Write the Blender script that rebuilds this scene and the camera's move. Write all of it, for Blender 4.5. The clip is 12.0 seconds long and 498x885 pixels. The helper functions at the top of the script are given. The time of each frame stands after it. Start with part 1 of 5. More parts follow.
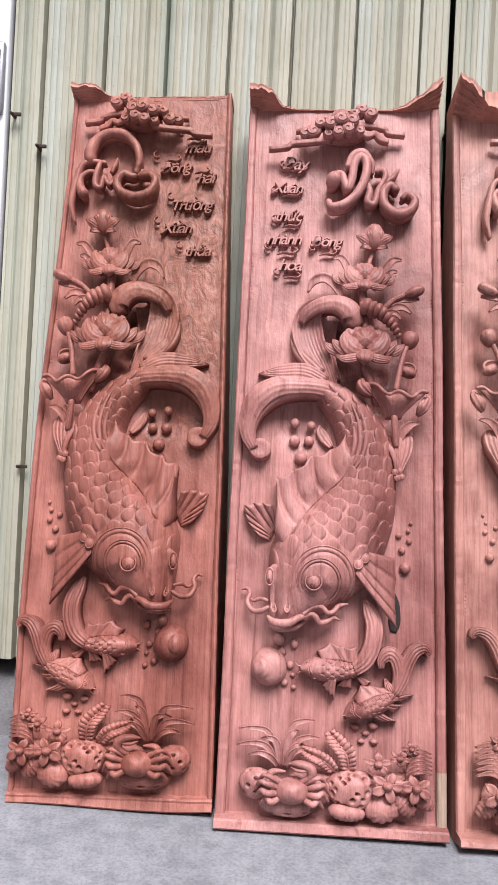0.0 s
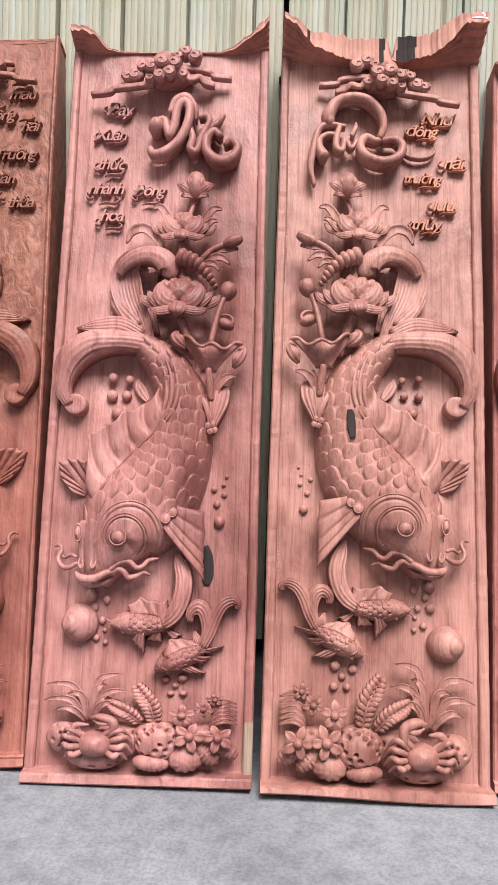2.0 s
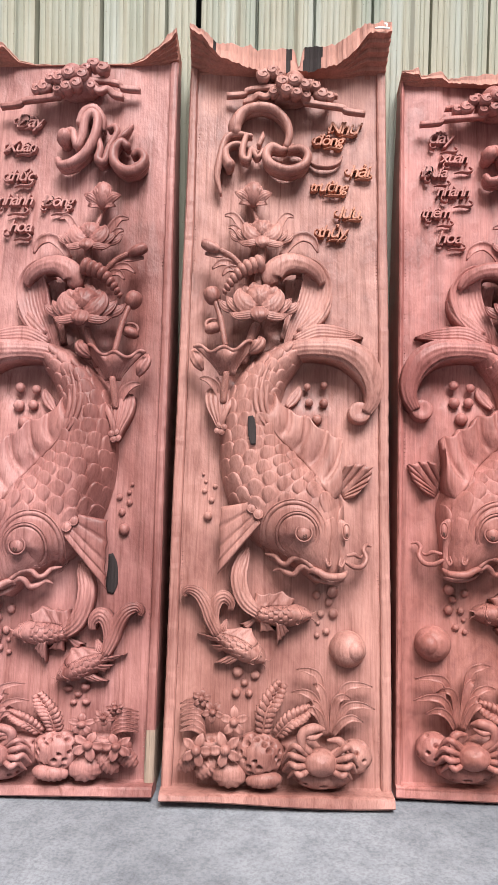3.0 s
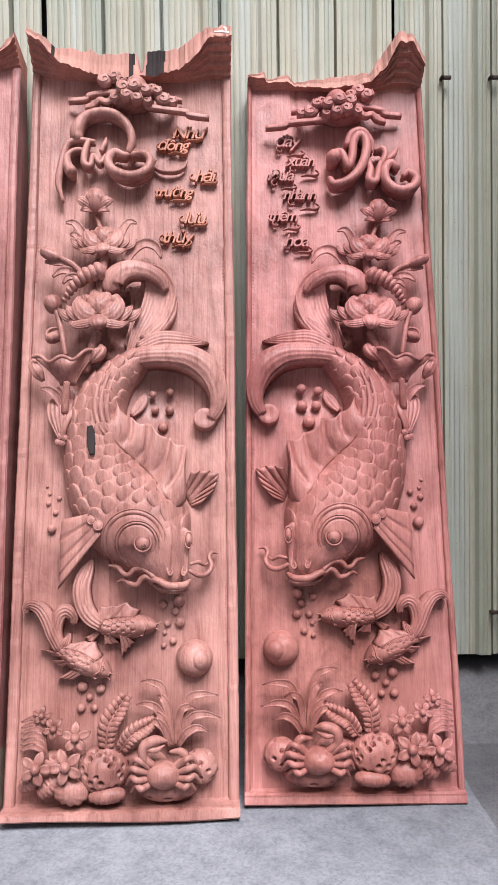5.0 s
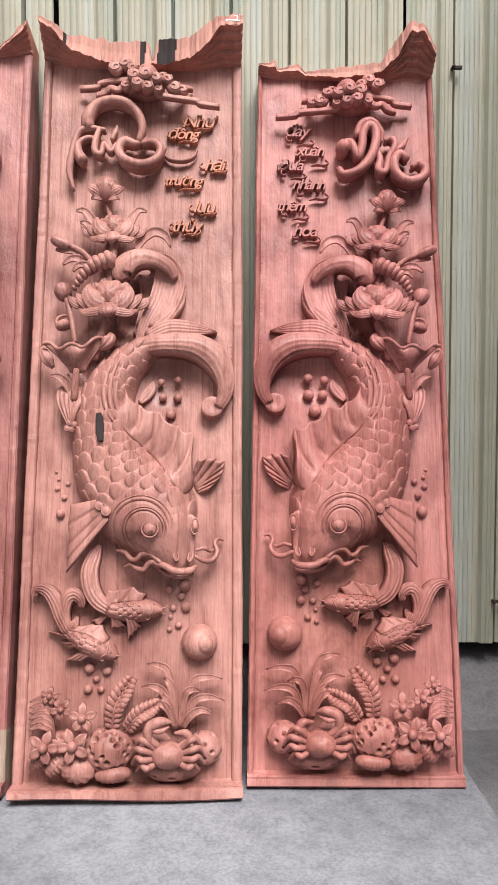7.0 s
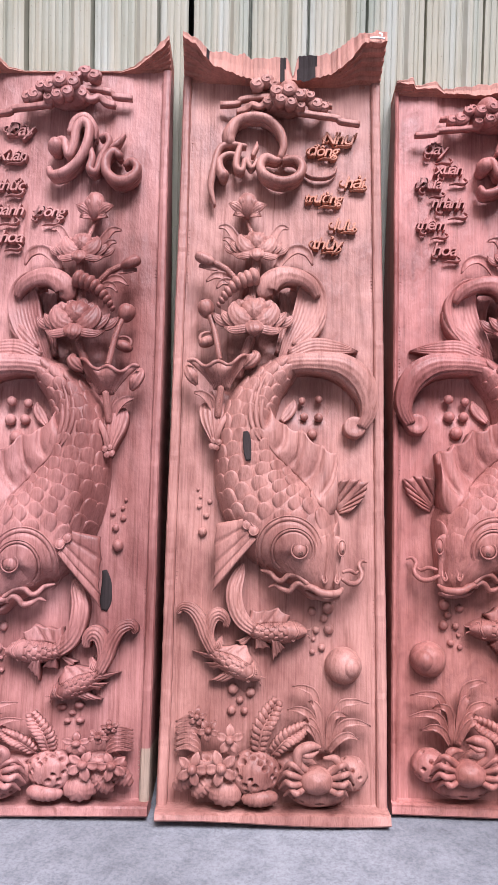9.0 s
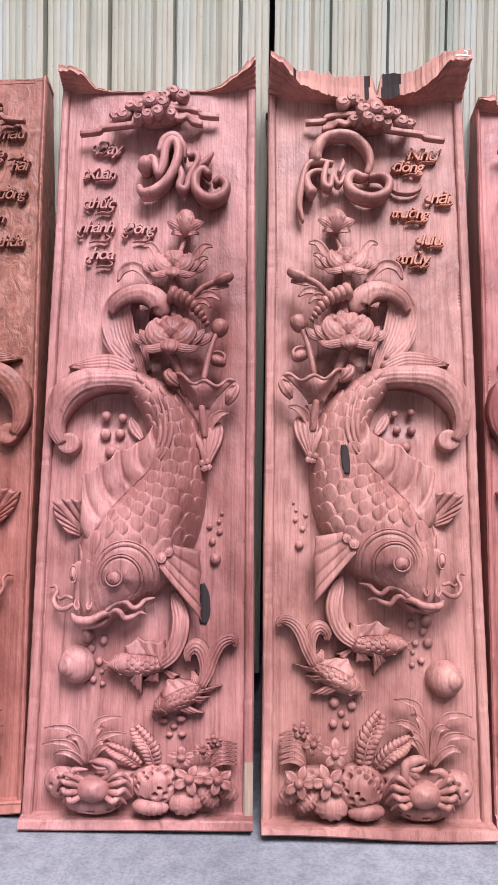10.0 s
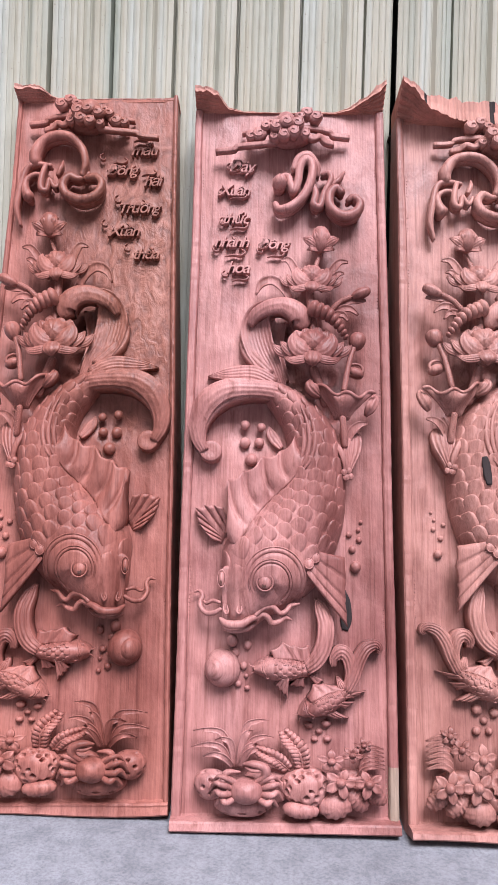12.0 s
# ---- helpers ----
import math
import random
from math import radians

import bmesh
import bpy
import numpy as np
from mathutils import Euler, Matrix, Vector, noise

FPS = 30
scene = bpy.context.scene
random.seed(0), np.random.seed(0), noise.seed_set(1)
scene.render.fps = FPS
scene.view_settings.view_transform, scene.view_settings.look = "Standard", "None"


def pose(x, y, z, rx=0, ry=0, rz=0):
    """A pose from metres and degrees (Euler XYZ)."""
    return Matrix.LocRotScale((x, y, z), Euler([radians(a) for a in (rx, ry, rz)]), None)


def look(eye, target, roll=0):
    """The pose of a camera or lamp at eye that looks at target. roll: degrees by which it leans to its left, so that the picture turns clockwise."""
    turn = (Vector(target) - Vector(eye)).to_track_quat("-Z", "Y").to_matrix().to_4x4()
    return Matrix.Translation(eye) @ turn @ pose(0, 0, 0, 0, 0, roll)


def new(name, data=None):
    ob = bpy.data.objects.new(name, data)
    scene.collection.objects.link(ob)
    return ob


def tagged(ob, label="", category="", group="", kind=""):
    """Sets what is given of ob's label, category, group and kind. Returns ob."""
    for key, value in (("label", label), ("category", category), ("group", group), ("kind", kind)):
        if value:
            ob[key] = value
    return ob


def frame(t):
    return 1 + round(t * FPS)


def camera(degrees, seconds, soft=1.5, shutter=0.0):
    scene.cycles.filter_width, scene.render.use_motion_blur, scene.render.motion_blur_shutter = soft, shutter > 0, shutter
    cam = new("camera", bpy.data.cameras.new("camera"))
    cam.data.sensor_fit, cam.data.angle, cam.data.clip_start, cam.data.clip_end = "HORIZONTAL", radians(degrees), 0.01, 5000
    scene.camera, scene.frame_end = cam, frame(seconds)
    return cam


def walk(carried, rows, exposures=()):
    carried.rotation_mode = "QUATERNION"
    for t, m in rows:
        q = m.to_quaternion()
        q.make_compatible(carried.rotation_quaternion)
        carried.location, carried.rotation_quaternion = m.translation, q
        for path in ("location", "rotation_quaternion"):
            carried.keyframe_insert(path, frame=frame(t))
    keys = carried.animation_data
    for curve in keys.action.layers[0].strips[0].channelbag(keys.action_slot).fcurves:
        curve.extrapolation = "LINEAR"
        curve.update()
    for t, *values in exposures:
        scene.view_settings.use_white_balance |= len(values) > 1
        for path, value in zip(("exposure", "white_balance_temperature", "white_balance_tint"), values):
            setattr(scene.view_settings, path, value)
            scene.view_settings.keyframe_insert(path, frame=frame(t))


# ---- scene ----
cam = camera(36.6, 12.0, soft=0.85)
METRES, EYE, TILT, LEAN, TURN = 1.75, 0.79, 0.0, 0.0, 3.8
ROWS = [
    (0.0, 0.0, 0.0, 0.0, -0.01, 0.21, -2.9),
    (0.5, 0.0041, -0.0042, -0.0011, -1.25, 0.32, -2.48),
    (1.0, 0.0581, -0.0024, -0.0014, -1.25, -0.43, -2.13),
    (1.5, 0.1365, 0.0023, 0.0007, -0.34, -1.7, -2.01),
    (2.0, 0.2146, 0.0094, -0.0025, -1.44, -2.55, -1.87),
    (2.5, 0.278, 0.0084, -0.0046, -1.87, -2.37, -1.79),
    (3.0, 0.3287, 0.0022, -0.0021, -1.93, -1.84, -1.17),
    (3.5, 0.3766, 0.0013, 0.0048, -3.9, -1.25, -0.91),
    (5.5, 0.4874, 0.0019, 0.005, -5.11, -1.76, 0.72),
    (6.0, 0.4914, -0.0016, -0.0012, -5.2, -1.91, 0.22),
    (6.5, 0.4826, -0.0098, 0.0013, -4.56, -2.77, 0.37),
    (8.5, 0.3855, 0.0023, 0.0273, -4.73, -2.33, -1.9),
    (9.0, 0.3174, 0.0104, 0.0255, -2.99, -2.36, -1.17),
    (9.5, 0.2618, 0.0124, 0.0236, -2.16, -2.12, -0.45),
    (10.0, 0.2056, 0.0098, 0.0245, -2.42, -1.38, -0.87),
    (10.5, 0.1448, 0.0007, 0.021, -2.48, -1.03, -2.27),
    (11.0, 0.0879, -0.0112, 0.018, -2.87, -0.46, -2.47),
    (11.5, 0.0398, -0.0153, 0.0149, -2.47, -0.12, -2.23),
    (12.0, 0.0182, -0.0044, 0.0069, -2.71, 0.14, -1.85),
]
EXPOSURES = [(0.0, 0.52, 6250, 14), (1.0, 0.52, 6200, 15), (2.5, 0.54, 6550, 9), (3.5, 0.56, 6150, 10), (5.5, 0.56, 6050, 13), (6.0, 0.56, 6350, 12), (6.5, 0.54, 6550, 10), (8.5, 0.56, 5950, 20), (10.0, 0.52, 5980, 20), (12.0, 0.52, 5980, 19)]
walk(cam, [(t, pose(0, 0, EYE, TILT, LEAN, TURN) @ pose(METRES * x, METRES * y, METRES * z, 90 + pitch, roll, yaw)) for t, x, y, z, yaw, pitch, roll in ROWS], EXPOSURES)

# ---- light: overcast daylight from an open yard ----
SUN_EL, SUN_AZ = 57.0, 19.0
world = bpy.data.worlds.new("overcast_sky")
scene.world = world
world.use_nodes = True
_wn = world.node_tree
_sky = _wn.nodes.new("ShaderNodeTexSky")
_sky.sky_type = "NISHITA"
_sky.sun_disc = False
_sky.sun_elevation, _sky.sun_rotation = radians(SUN_EL), radians(180 + SUN_AZ)
_sky.dust_density, _sky.air_density, _sky.ozone_density = 8.0, 1.0, 0.3
_wn.links.new(_sky.outputs["Color"], _wn.nodes["Background"].inputs["Color"])
_wn.nodes["Background"].inputs["Strength"].default_value = 0.054
sun = new("sun", bpy.data.lights.new("sun", "SUN"))
sun.data.energy, sun.data.angle, sun.data.color = 5.0, radians(30), (1.0, 0.97, 0.95)
_e, _a = radians(SUN_EL), radians(SUN_AZ)
sun.matrix_world = look((math.sin(_a) * math.cos(_e) * 30, -math.cos(_a) * math.cos(_e) * 30, math.sin(_e) * 30), (0, 0, 0))


# ---- materials ----
class Nodes:
    """Short hand for a node material."""

    def __init__(self, name):
        self.m = bpy.data.materials.new(name)
        self.m.use_nodes = True
        self.t = self.m.node_tree
        self.b = self.t.nodes["Principled BSDF"]

    def n(self, kind, **kw):
        node = self.t.nodes.new(kind)
        for k, v in kw.items():
            if k in node.inputs:
                node.inputs[k].default_value = v
        return node

    def link(self, a, b):
        self.t.links.new(a, b)

    def coords(self, scale=(1, 1, 1), kind="Object"):
        tc, mp = self.n("ShaderNodeTexCoord"), self.n("ShaderNodeMapping")
        mp.inputs["Scale"].default_value = scale
        self.link(tc.outputs[kind], mp.inputs["Vector"])
        return mp.outputs["Vector"]

    def noise(self, vec, scale, detail=4.0, rough=0.55, dist=0.0):
        k = self.n("ShaderNodeTexNoise", Scale=scale, Detail=detail, Roughness=rough, Distortion=dist)
        self.link(vec, k.inputs["Vector"])
        return k.outputs["Fac"]

    def ramp(self, fac, stops):
        r = self.n("ShaderNodeValToRGB")
        el = r.color_ramp.elements
        while len(el) < len(stops):
            el.new(0.5)
        for e, (p, c) in zip(el, stops):
            e.position, e.color = p, (c if len(c) == 4 else (*c, 1))
        self.link(fac, r.inputs["Fac"])
        return r.outputs["Color"]

    def mix(self, a, b, fac, mode="MIX"):
        k = self.n("ShaderNodeMix")
        k.data_type, k.blend_type = "RGBA", mode
        for sock, v in ((k.inputs[6], a), (k.inputs[7], b), (k.inputs[0], fac)):
            if hasattr(v, "links"):
                self.link(v, sock)
            else:
                sock.default_value = v if not isinstance(v, tuple) or len(v) == 4 else (*v, 1)
        return k.outputs[2]

    def math(self, op, a, b=0.0):
        k = self.n("ShaderNodeMath")
        k.operation = op
        for sock, v in ((k.inputs[0], a), (k.inputs[1], b)):
            if hasattr(v, "links"):
                self.link(v, sock)
            else:
                sock.default_value = v
        return k.outputs[0]

    def bump(self, height, strength, distance, prev=None):
        k = self.n("ShaderNodeBump", Strength=strength, Distance=distance)
        self.link(height, k.inputs["Height"])
        if prev is not None:
            self.link(prev, k.inputs["Normal"])
        return k.outputs["Normal"]

    def done(self, color, rough=0.6, normal=None, metallic=0.0, spec=None):
        if hasattr(color, "links"):
            self.link(color, self.b.inputs["Base Color"])
        else:
            self.b.inputs["Base Color"].default_value = (*color, 1)
        if hasattr(rough, "links"):
            self.link(rough, self.b.inputs["Roughness"])
        else:
            self.b.inputs["Roughness"].default_value = rough
        if normal is not None:
            self.link(normal, self.b.inputs["Normal"])
        self.b.inputs["Metallic"].default_value = metallic
        if spec is not None:
            self.b.inputs["Specular IOR Level"].default_value = spec
        return self.m


def wood(name, light, mid, dark, shift, stain=0.0, stain_at=(0.1, 1.3)):
    """Freshly carved rosewood, grain along the board's length (local z)."""
    s = Nodes(name)
    tc = s.n("ShaderNodeTexCoord")
    mp = s.n("ShaderNodeMapping")
    mp.inputs["Location"].default_value = (shift, shift * 0.7, shift * 1.3)
    s.link(tc.outputs["Object"], mp.inputs["Vector"])

    def stretched(sx, sz):
        k = s.n("ShaderNodeMapping")
        k.inputs["Scale"].default_value = (sx, sx, sz)
        s.link(mp.outputs["Vector"], k.inputs["Vector"])
        return k.outputs["Vector"]

    broad = s.noise(stretched(5.0, 0.9), 1.0, 3.0, 0.5, 0.9)
    rings = s.noise(stretched(30.0, 1.1), 1.0, 5.0, 0.62, 2.4)
    fibre = s.noise(stretched(420.0, 9.0), 1.0, 3.0, 0.6)
    pores = s.noise(stretched(650.0, 38.0), 1.0, 2.0, 0.5)
    patch = s.noise(stretched(9.0, 6.0), 1.0, 4.0, 0.6)
    col = s.ramp(broad, [(0.28, dark), (0.5, mid), (0.74, light)])
    col = s.mix(col, s.ramp(rings, [(0.32, (0.60, 0.48, 0.45)), (0.46, (0.94, 0.91, 0.90)), (0.66, (1.14, 1.14, 1.14))]), 0.85, "MULTIPLY")
    col = s.mix(col, s.ramp(fibre, [(0.32, (0.66, 0.57, 0.55)), (0.56, (1.05, 1.05, 1.05))]), 0.50, "MULTIPLY")
    col = s.mix(col, s.ramp(pores, [(0.34, (0.55, 0.45, 0.43)), (0.44, (1, 1, 1))]), 0.22, "MULTIPLY")
    col = s.mix(col, s.ramp(patch, [(0.34, (0.62, 0.52, 0.52)), (0.58, (1.05, 1.04, 1.03))]), 0.85, "MULTIPLY")
    ripple = None
    if stain:
        near = s.n("ShaderNodeVectorMath")
        near.operation = "DISTANCE"
        k = s.n("ShaderNodeMapping")
        k.inputs["Scale"].default_value = (1.0, 0.3, 0.42)
        s.link(tc.outputs["Object"], k.inputs["Vector"])
        s.link(k.outputs["Vector"], near.inputs[0])
        near.inputs[1].default_value = (stain_at[0], 0, stain_at[1] * 0.42)
        f = s.math("ADD", near.outputs["Value"], s.math("MULTIPLY", patch, 0.16))
        f = s.ramp(f, [(0.16, (stain,) * 3), (0.36, (0, 0, 0))])
        figure = s.noise(stretched(24.0, 17.0), 1.0, 4.0, 0.55, 2.2)
        brown = s.ramp(figure, [(0.32, (0.11, 0.036, 0.024)), (0.5, (0.20, 0.074, 0.050)), (0.7, (0.29, 0.122, 0.088))])
        col = s.mix(col, brown, f)
        ripple = s.math("MULTIPLY", figure, f)
    nor = s.bump(rings, 0.16, 0.004)
    nor = s.bump(fibre, 0.3, 0.0014, nor)
    tool = s.noise(stretched(150.0, 90.0), 1.0, 2.0, 0.5)
    nor = s.bump(tool, 0.42, 0.0026, nor)
    if ripple is not None:
        nor = s.bump(ripple, 0.6, 0.006, nor)
    rough = s.ramp(patch, [(0.3, (0.42,) * 3), (0.7, (0.6,) * 3)])
    return s.done(col, rough, nor, 0.0, 0.32)


W1 = wood("rosewood_brown", (0.418, 0.193, 0.161), (0.344, 0.141, 0.114), (0.196, 0.067, 0.051), 3.1, 1.0, (0.12, 1.32))
W2 = wood("rosewood_pink", (0.422, 0.224, 0.212), (0.356, 0.169, 0.155), (0.217, 0.085, 0.075), 7.7)
W3 = wood("rosewood_pale", (0.430, 0.235, 0.204), (0.368, 0.188, 0.160), (0.239, 0.103, 0.085), 12.4)
W4 = wood("rosewood_red", (0.476, 0.224, 0.208), (0.408, 0.175, 0.160), (0.252, 0.089, 0.080), 18.9, 0.5, (-0.03, 0.28))


def raw_wood(name, col):
    s = Nodes(name)
    v = s.coords((190, 190, 7))
    f = s.noise(v, 1.0, 5.0, 0.7)
    g = s.noise(s.coords((22, 22, 5)), 1.0, 4.0, 0.6)
    c = s.mix(s.ramp(f, [(0.3, tuple(x * 0.5 for x in col)), (0.6, col)]), s.ramp(g, [(0.35, tuple(x * 0.62 for x in col)), (0.6, tuple(min(1, x * 1.15) for x in col))]), 0.5)
    return s.done(c, 0.8, s.bump(f, 0.6, 0.003), 0.0, 0.2)


RAW = raw_wood("torn_rosewood", (0.47, 0.245, 0.20))
SAWN = raw_wood("saw_cut_rosewood", (0.46, 0.20, 0.155))
BARK = raw_wood("dark_bark_inclusion", (0.03, 0.022, 0.022))
GREY = raw_wood("weathered_sapwood", (0.36, 0.27, 0.21))


def painted_sheet():
    s = Nodes("cream_corrugated_sheet")
    v = s.coords((1, 1, 1))
    tone = s.noise(s.coords((13.0, 0.0, 0.03)), 1.0, 2.0, 0.5)
    streak = s.noise(s.coords((60, 60, 1.1)), 1.0, 5.0, 0.65)
    dust = s.noise(v, 7.0, 6.0, 0.65)
    speck = s.noise(v, 170.0, 2.0, 0.5)
    c = s.ramp(tone, [(0.36, (0.31, 0.345, 0.29)), (0.5, (0.415, 0.41, 0.33)), (0.62, (0.42, 0.45, 0.40))])
    c = s.mix(c, s.ramp(streak, [(0.34, (0.74, 0.73, 0.68)), (0.56, (1, 1, 1))]), 0.55, "MULTIPLY")
    c = s.mix(c, s.ramp(dust, [(0.32, (0.80, 0.77, 0.70)), (0.55, (1, 1, 1))]), 0.45, "MULTIPLY")
    c = s.mix(c, s.ramp(speck, [(0.24, (0.3, 0.22, 0.16)), (0.29, (1, 1, 1))]), 0.6, "MULTIPLY")
    return s.done(c, 0.42, s.bump(dust, 0.06, 0.004), 0.0, 0.4)


def concrete(name, base, dark, rough=0.85):
    s = Nodes(name)
    v = s.coords((1, 1, 1))
    a = s.noise(v, 2.2, 5.0, 0.6, 0.4)
    b = s.noise(v, 19.0, 6.0, 0.68)
    g = s.noise(v, 150.0, 4.0, 0.75)
    sp = s.noise(v, 95.0, 3.0, 0.5)
    c = s.ramp(a, [(0.3, dark), (0.62, base)])
    c = s.mix(c, s.ramp(b, [(0.32, (0.68, 0.68, 0.70)), (0.58, (1.04, 1.04, 1.03))]), 0.8, "MULTIPLY")
    c = s.mix(c, s.ramp(g, [(0.38, (0.5, 0.5, 0.52)), (0.56, (1.04, 1.04, 1.04))]), 0.5, "MULTIPLY")
    c = s.mix(c, s.ramp(sp, [(0.24, (0.5, 0.48, 0.48)), (0.34, (1, 1, 1))]), 0.5, "MULTIPLY")
    nor = s.bump(b, 0.35, 0.006)
    nor = s.bump(g, 0.5, 0.0025, nor)
    return s.done(c, rough, nor, 0.0, 0.25)


def plain(name, col, rough=0.5, metallic=0.0, wear=0.2):
    s = Nodes(name)
    f = s.noise(s.coords(), 38.0, 5.0, 0.65)
    c = s.ramp(f, [(0.3, tuple(x * (1 - wear) for x in col)), (0.65, col)])
    return s.done(c, rough, s.bump(f, 0.08, 0.002), metallic)


SHEET = painted_sheet()
SLAB = concrete("light_concrete", (0.240, 0.250, 0.274), (0.164, 0.171, 0.190))
YARD = concrete("smooth_grey_concrete", (0.175, 0.175, 0.185), (0.11, 0.11, 0.118), 0.6)
RUST = plain("rusty_steel", (0.055, 0.035, 0.028), 0.8, 0.3, 0.5)
STEEL = plain("grey_steel", (0.42, 0.43, 0.46), 0.38, 0.7)
DARK_STEEL = plain("dark_grey_recess", (0.16, 0.16, 0.18), 0.5, 0.3)
WHITE_DOOR = plain("white_lacquered_door", (0.78, 0.80, 0.84), 0.22, 0.0, 0.05)
CHALK = plain("white_chalk", (0.85, 0.85, 0.85), 0.9)
# dark grey of the added walls, shade put into the colour
SHADE = plain("shade_dark_block", (0.10, 0.10, 0.105), 0.9)


# ---- geometry helpers ----
def mesh_object(name, bm, material, parent=None, label="", smooth=True, weld=False):
    if weld:
        bmesh.ops.remove_doubles(bm, verts=bm.verts, dist=1e-5)
    bmesh.ops.recalc_face_normals(bm, faces=bm.faces)
    me = bpy.data.meshes.new(name)
    bm.to_mesh(me)
    bm.free()
    for p in me.polygons:
        p.use_smooth = smooth
    for m in (material if isinstance(material, (list, tuple)) else [material]):
        me.materials.append(m)
    ob = new(name, me)
    if parent is not None:
        ob.parent = parent
    if label:
        ob["label"] = label
    return ob


def part(name, bm, material, parent, label="", smooth=True):
    return mesh_object(name, bm, material, parent, label, smooth)


def box(bm, x0, x1, y0, y1, z0, z1, bevel=0.0):
    m = Matrix.Translation(((x0 + x1) / 2, (y0 + y1) / 2, (z0 + z1) / 2)) @ Matrix.Diagonal((x1 - x0, y1 - y0, z1 - z0, 1))
    vs = bmesh.ops.create_cube(bm, size=1.0, matrix=m)["verts"]
    if bevel:
        es = list({e for v in vs for e in v.link_edges})
        bmesh.ops.bevel(bm, geom=es, offset=bevel, segments=2, profile=0.6, affect="EDGES")


def quads(bm, rows, close_u=False):
    """Faces over a grid of vectors; returns the vertices."""
    vs = [[bm.verts.new(p) for p in r] for r in rows]
    for a, b in zip(vs, vs[1:]):
        k = len(a)
        for j in range(k if close_u else k - 1):
            bm.faces.new((a[j], a[(j + 1) % k], b[(j + 1) % k], b[j]))
    return vs


def spline(pts, n):
    """Points along a Catmull-Rom curve through pts (tuples of any length)."""
    p = np.array(pts, float)
    p = np.vstack([2 * p[0] - p[1], p, 2 * p[-1] - p[-2]])
    out = []
    for s in np.linspace(0, len(pts) - 1 - 1e-9, n):
        i, f = int(s), s - int(s)
        a, b, c, d = p[i:i + 4]
        out.append(0.5 * (2 * b + (c - a) * f + (2 * a - 5 * b + 4 * c - d) * f * f + (3 * b - a - 3 * c + d) * f ** 3))
    return np.array(out)


# ---- setting: ground, wall ----
def ground():
    bm = bmesh.new()
    xs = [-400, -40, -6] + list(np.linspace(-2.2, 1.335, 44)) + [1.345, 1.42, 1.6, 2.0, 3, 6, 40, 400]
    ys = [-400, -40, -6, -1.5] + list(np.linspace(0.9, 2.6, 26)) + [3.2, 6, 40, 400]
    rows = []
    for y in ys:
        r = []
        for x in xs:
            z = 0.0 if x < 1.34 else -0.018
            r.append(Vector((x + (0.004 * noise.noise((0, y * 6, 3)) if 1.3 < x < 1.4 else 0), y, z - (0.0025 * (1 + noise.noise((x * 3, y * 3, 1))) if z == 0 and abs(x) < 3 else 0))))
        rows.append(r)
    vs = quads(bm, rows)
    bm.faces.ensure_lookup_table()
    for f in bm.faces:
        c = f.calc_center_median()
        f.material_index = 1 if c.x > 1.34 or c.y > 1.98 else 0
    ob = mesh_object("ground", bm, [SLAB, YARD], None, smooth=False)
    tagged(ob, "light rough concrete slab meeting smoother grey concrete", "ground", kind="structure")


def wall_profile(x0, x1, start, pitch, y, ribw):
    """Plan line of the trapezoid sheet: shallow pans with fine flutes and raised ribs with a dark return edge."""
    pts = []
    x = start
    while x < x1:
        pan = pitch - ribw
        k = 6
        for i in range(k):
            a = x + 0.004 + (pan - 0.004) * i / k
            d = (pan - 0.004) / k
            pts += [(a, y - 0.001), (a + d * 0.40, y - 0.0022), (a + d * 0.80, y - 0.001), (a + d * 0.88, y + 0.0014), (a + d * 0.95, y + 0.0014)]
        a = x + pan
        pts += [(a - 0.001, y), (a - 0.0002, y + 0.0010), (a + 0.0012, y + 0.0010), (a + 0.003, y - 0.001), (a + ribw * 0.20, y - 0.011), (a + ribw * 0.30, y - 0.0125), (a + ribw * 0.42, y - 0.0125), (a + ribw * 0.45, y - 0.0108), (a + ribw * 0.48, y - 0.0125), (a + ribw * 0.62, y - 0.0125), (a + ribw * 0.65, y - 0.0108),
                (a + ribw * 0.68, y - 0.0125), (a + ribw * 0.90, y - 0.0115), (a + ribw * 0.955, y + 0.024), (a + ribw * 0.995, y + 0.024)]
        x += pitch
    return [p for p in pts if x0 <= p[0] <= x1]


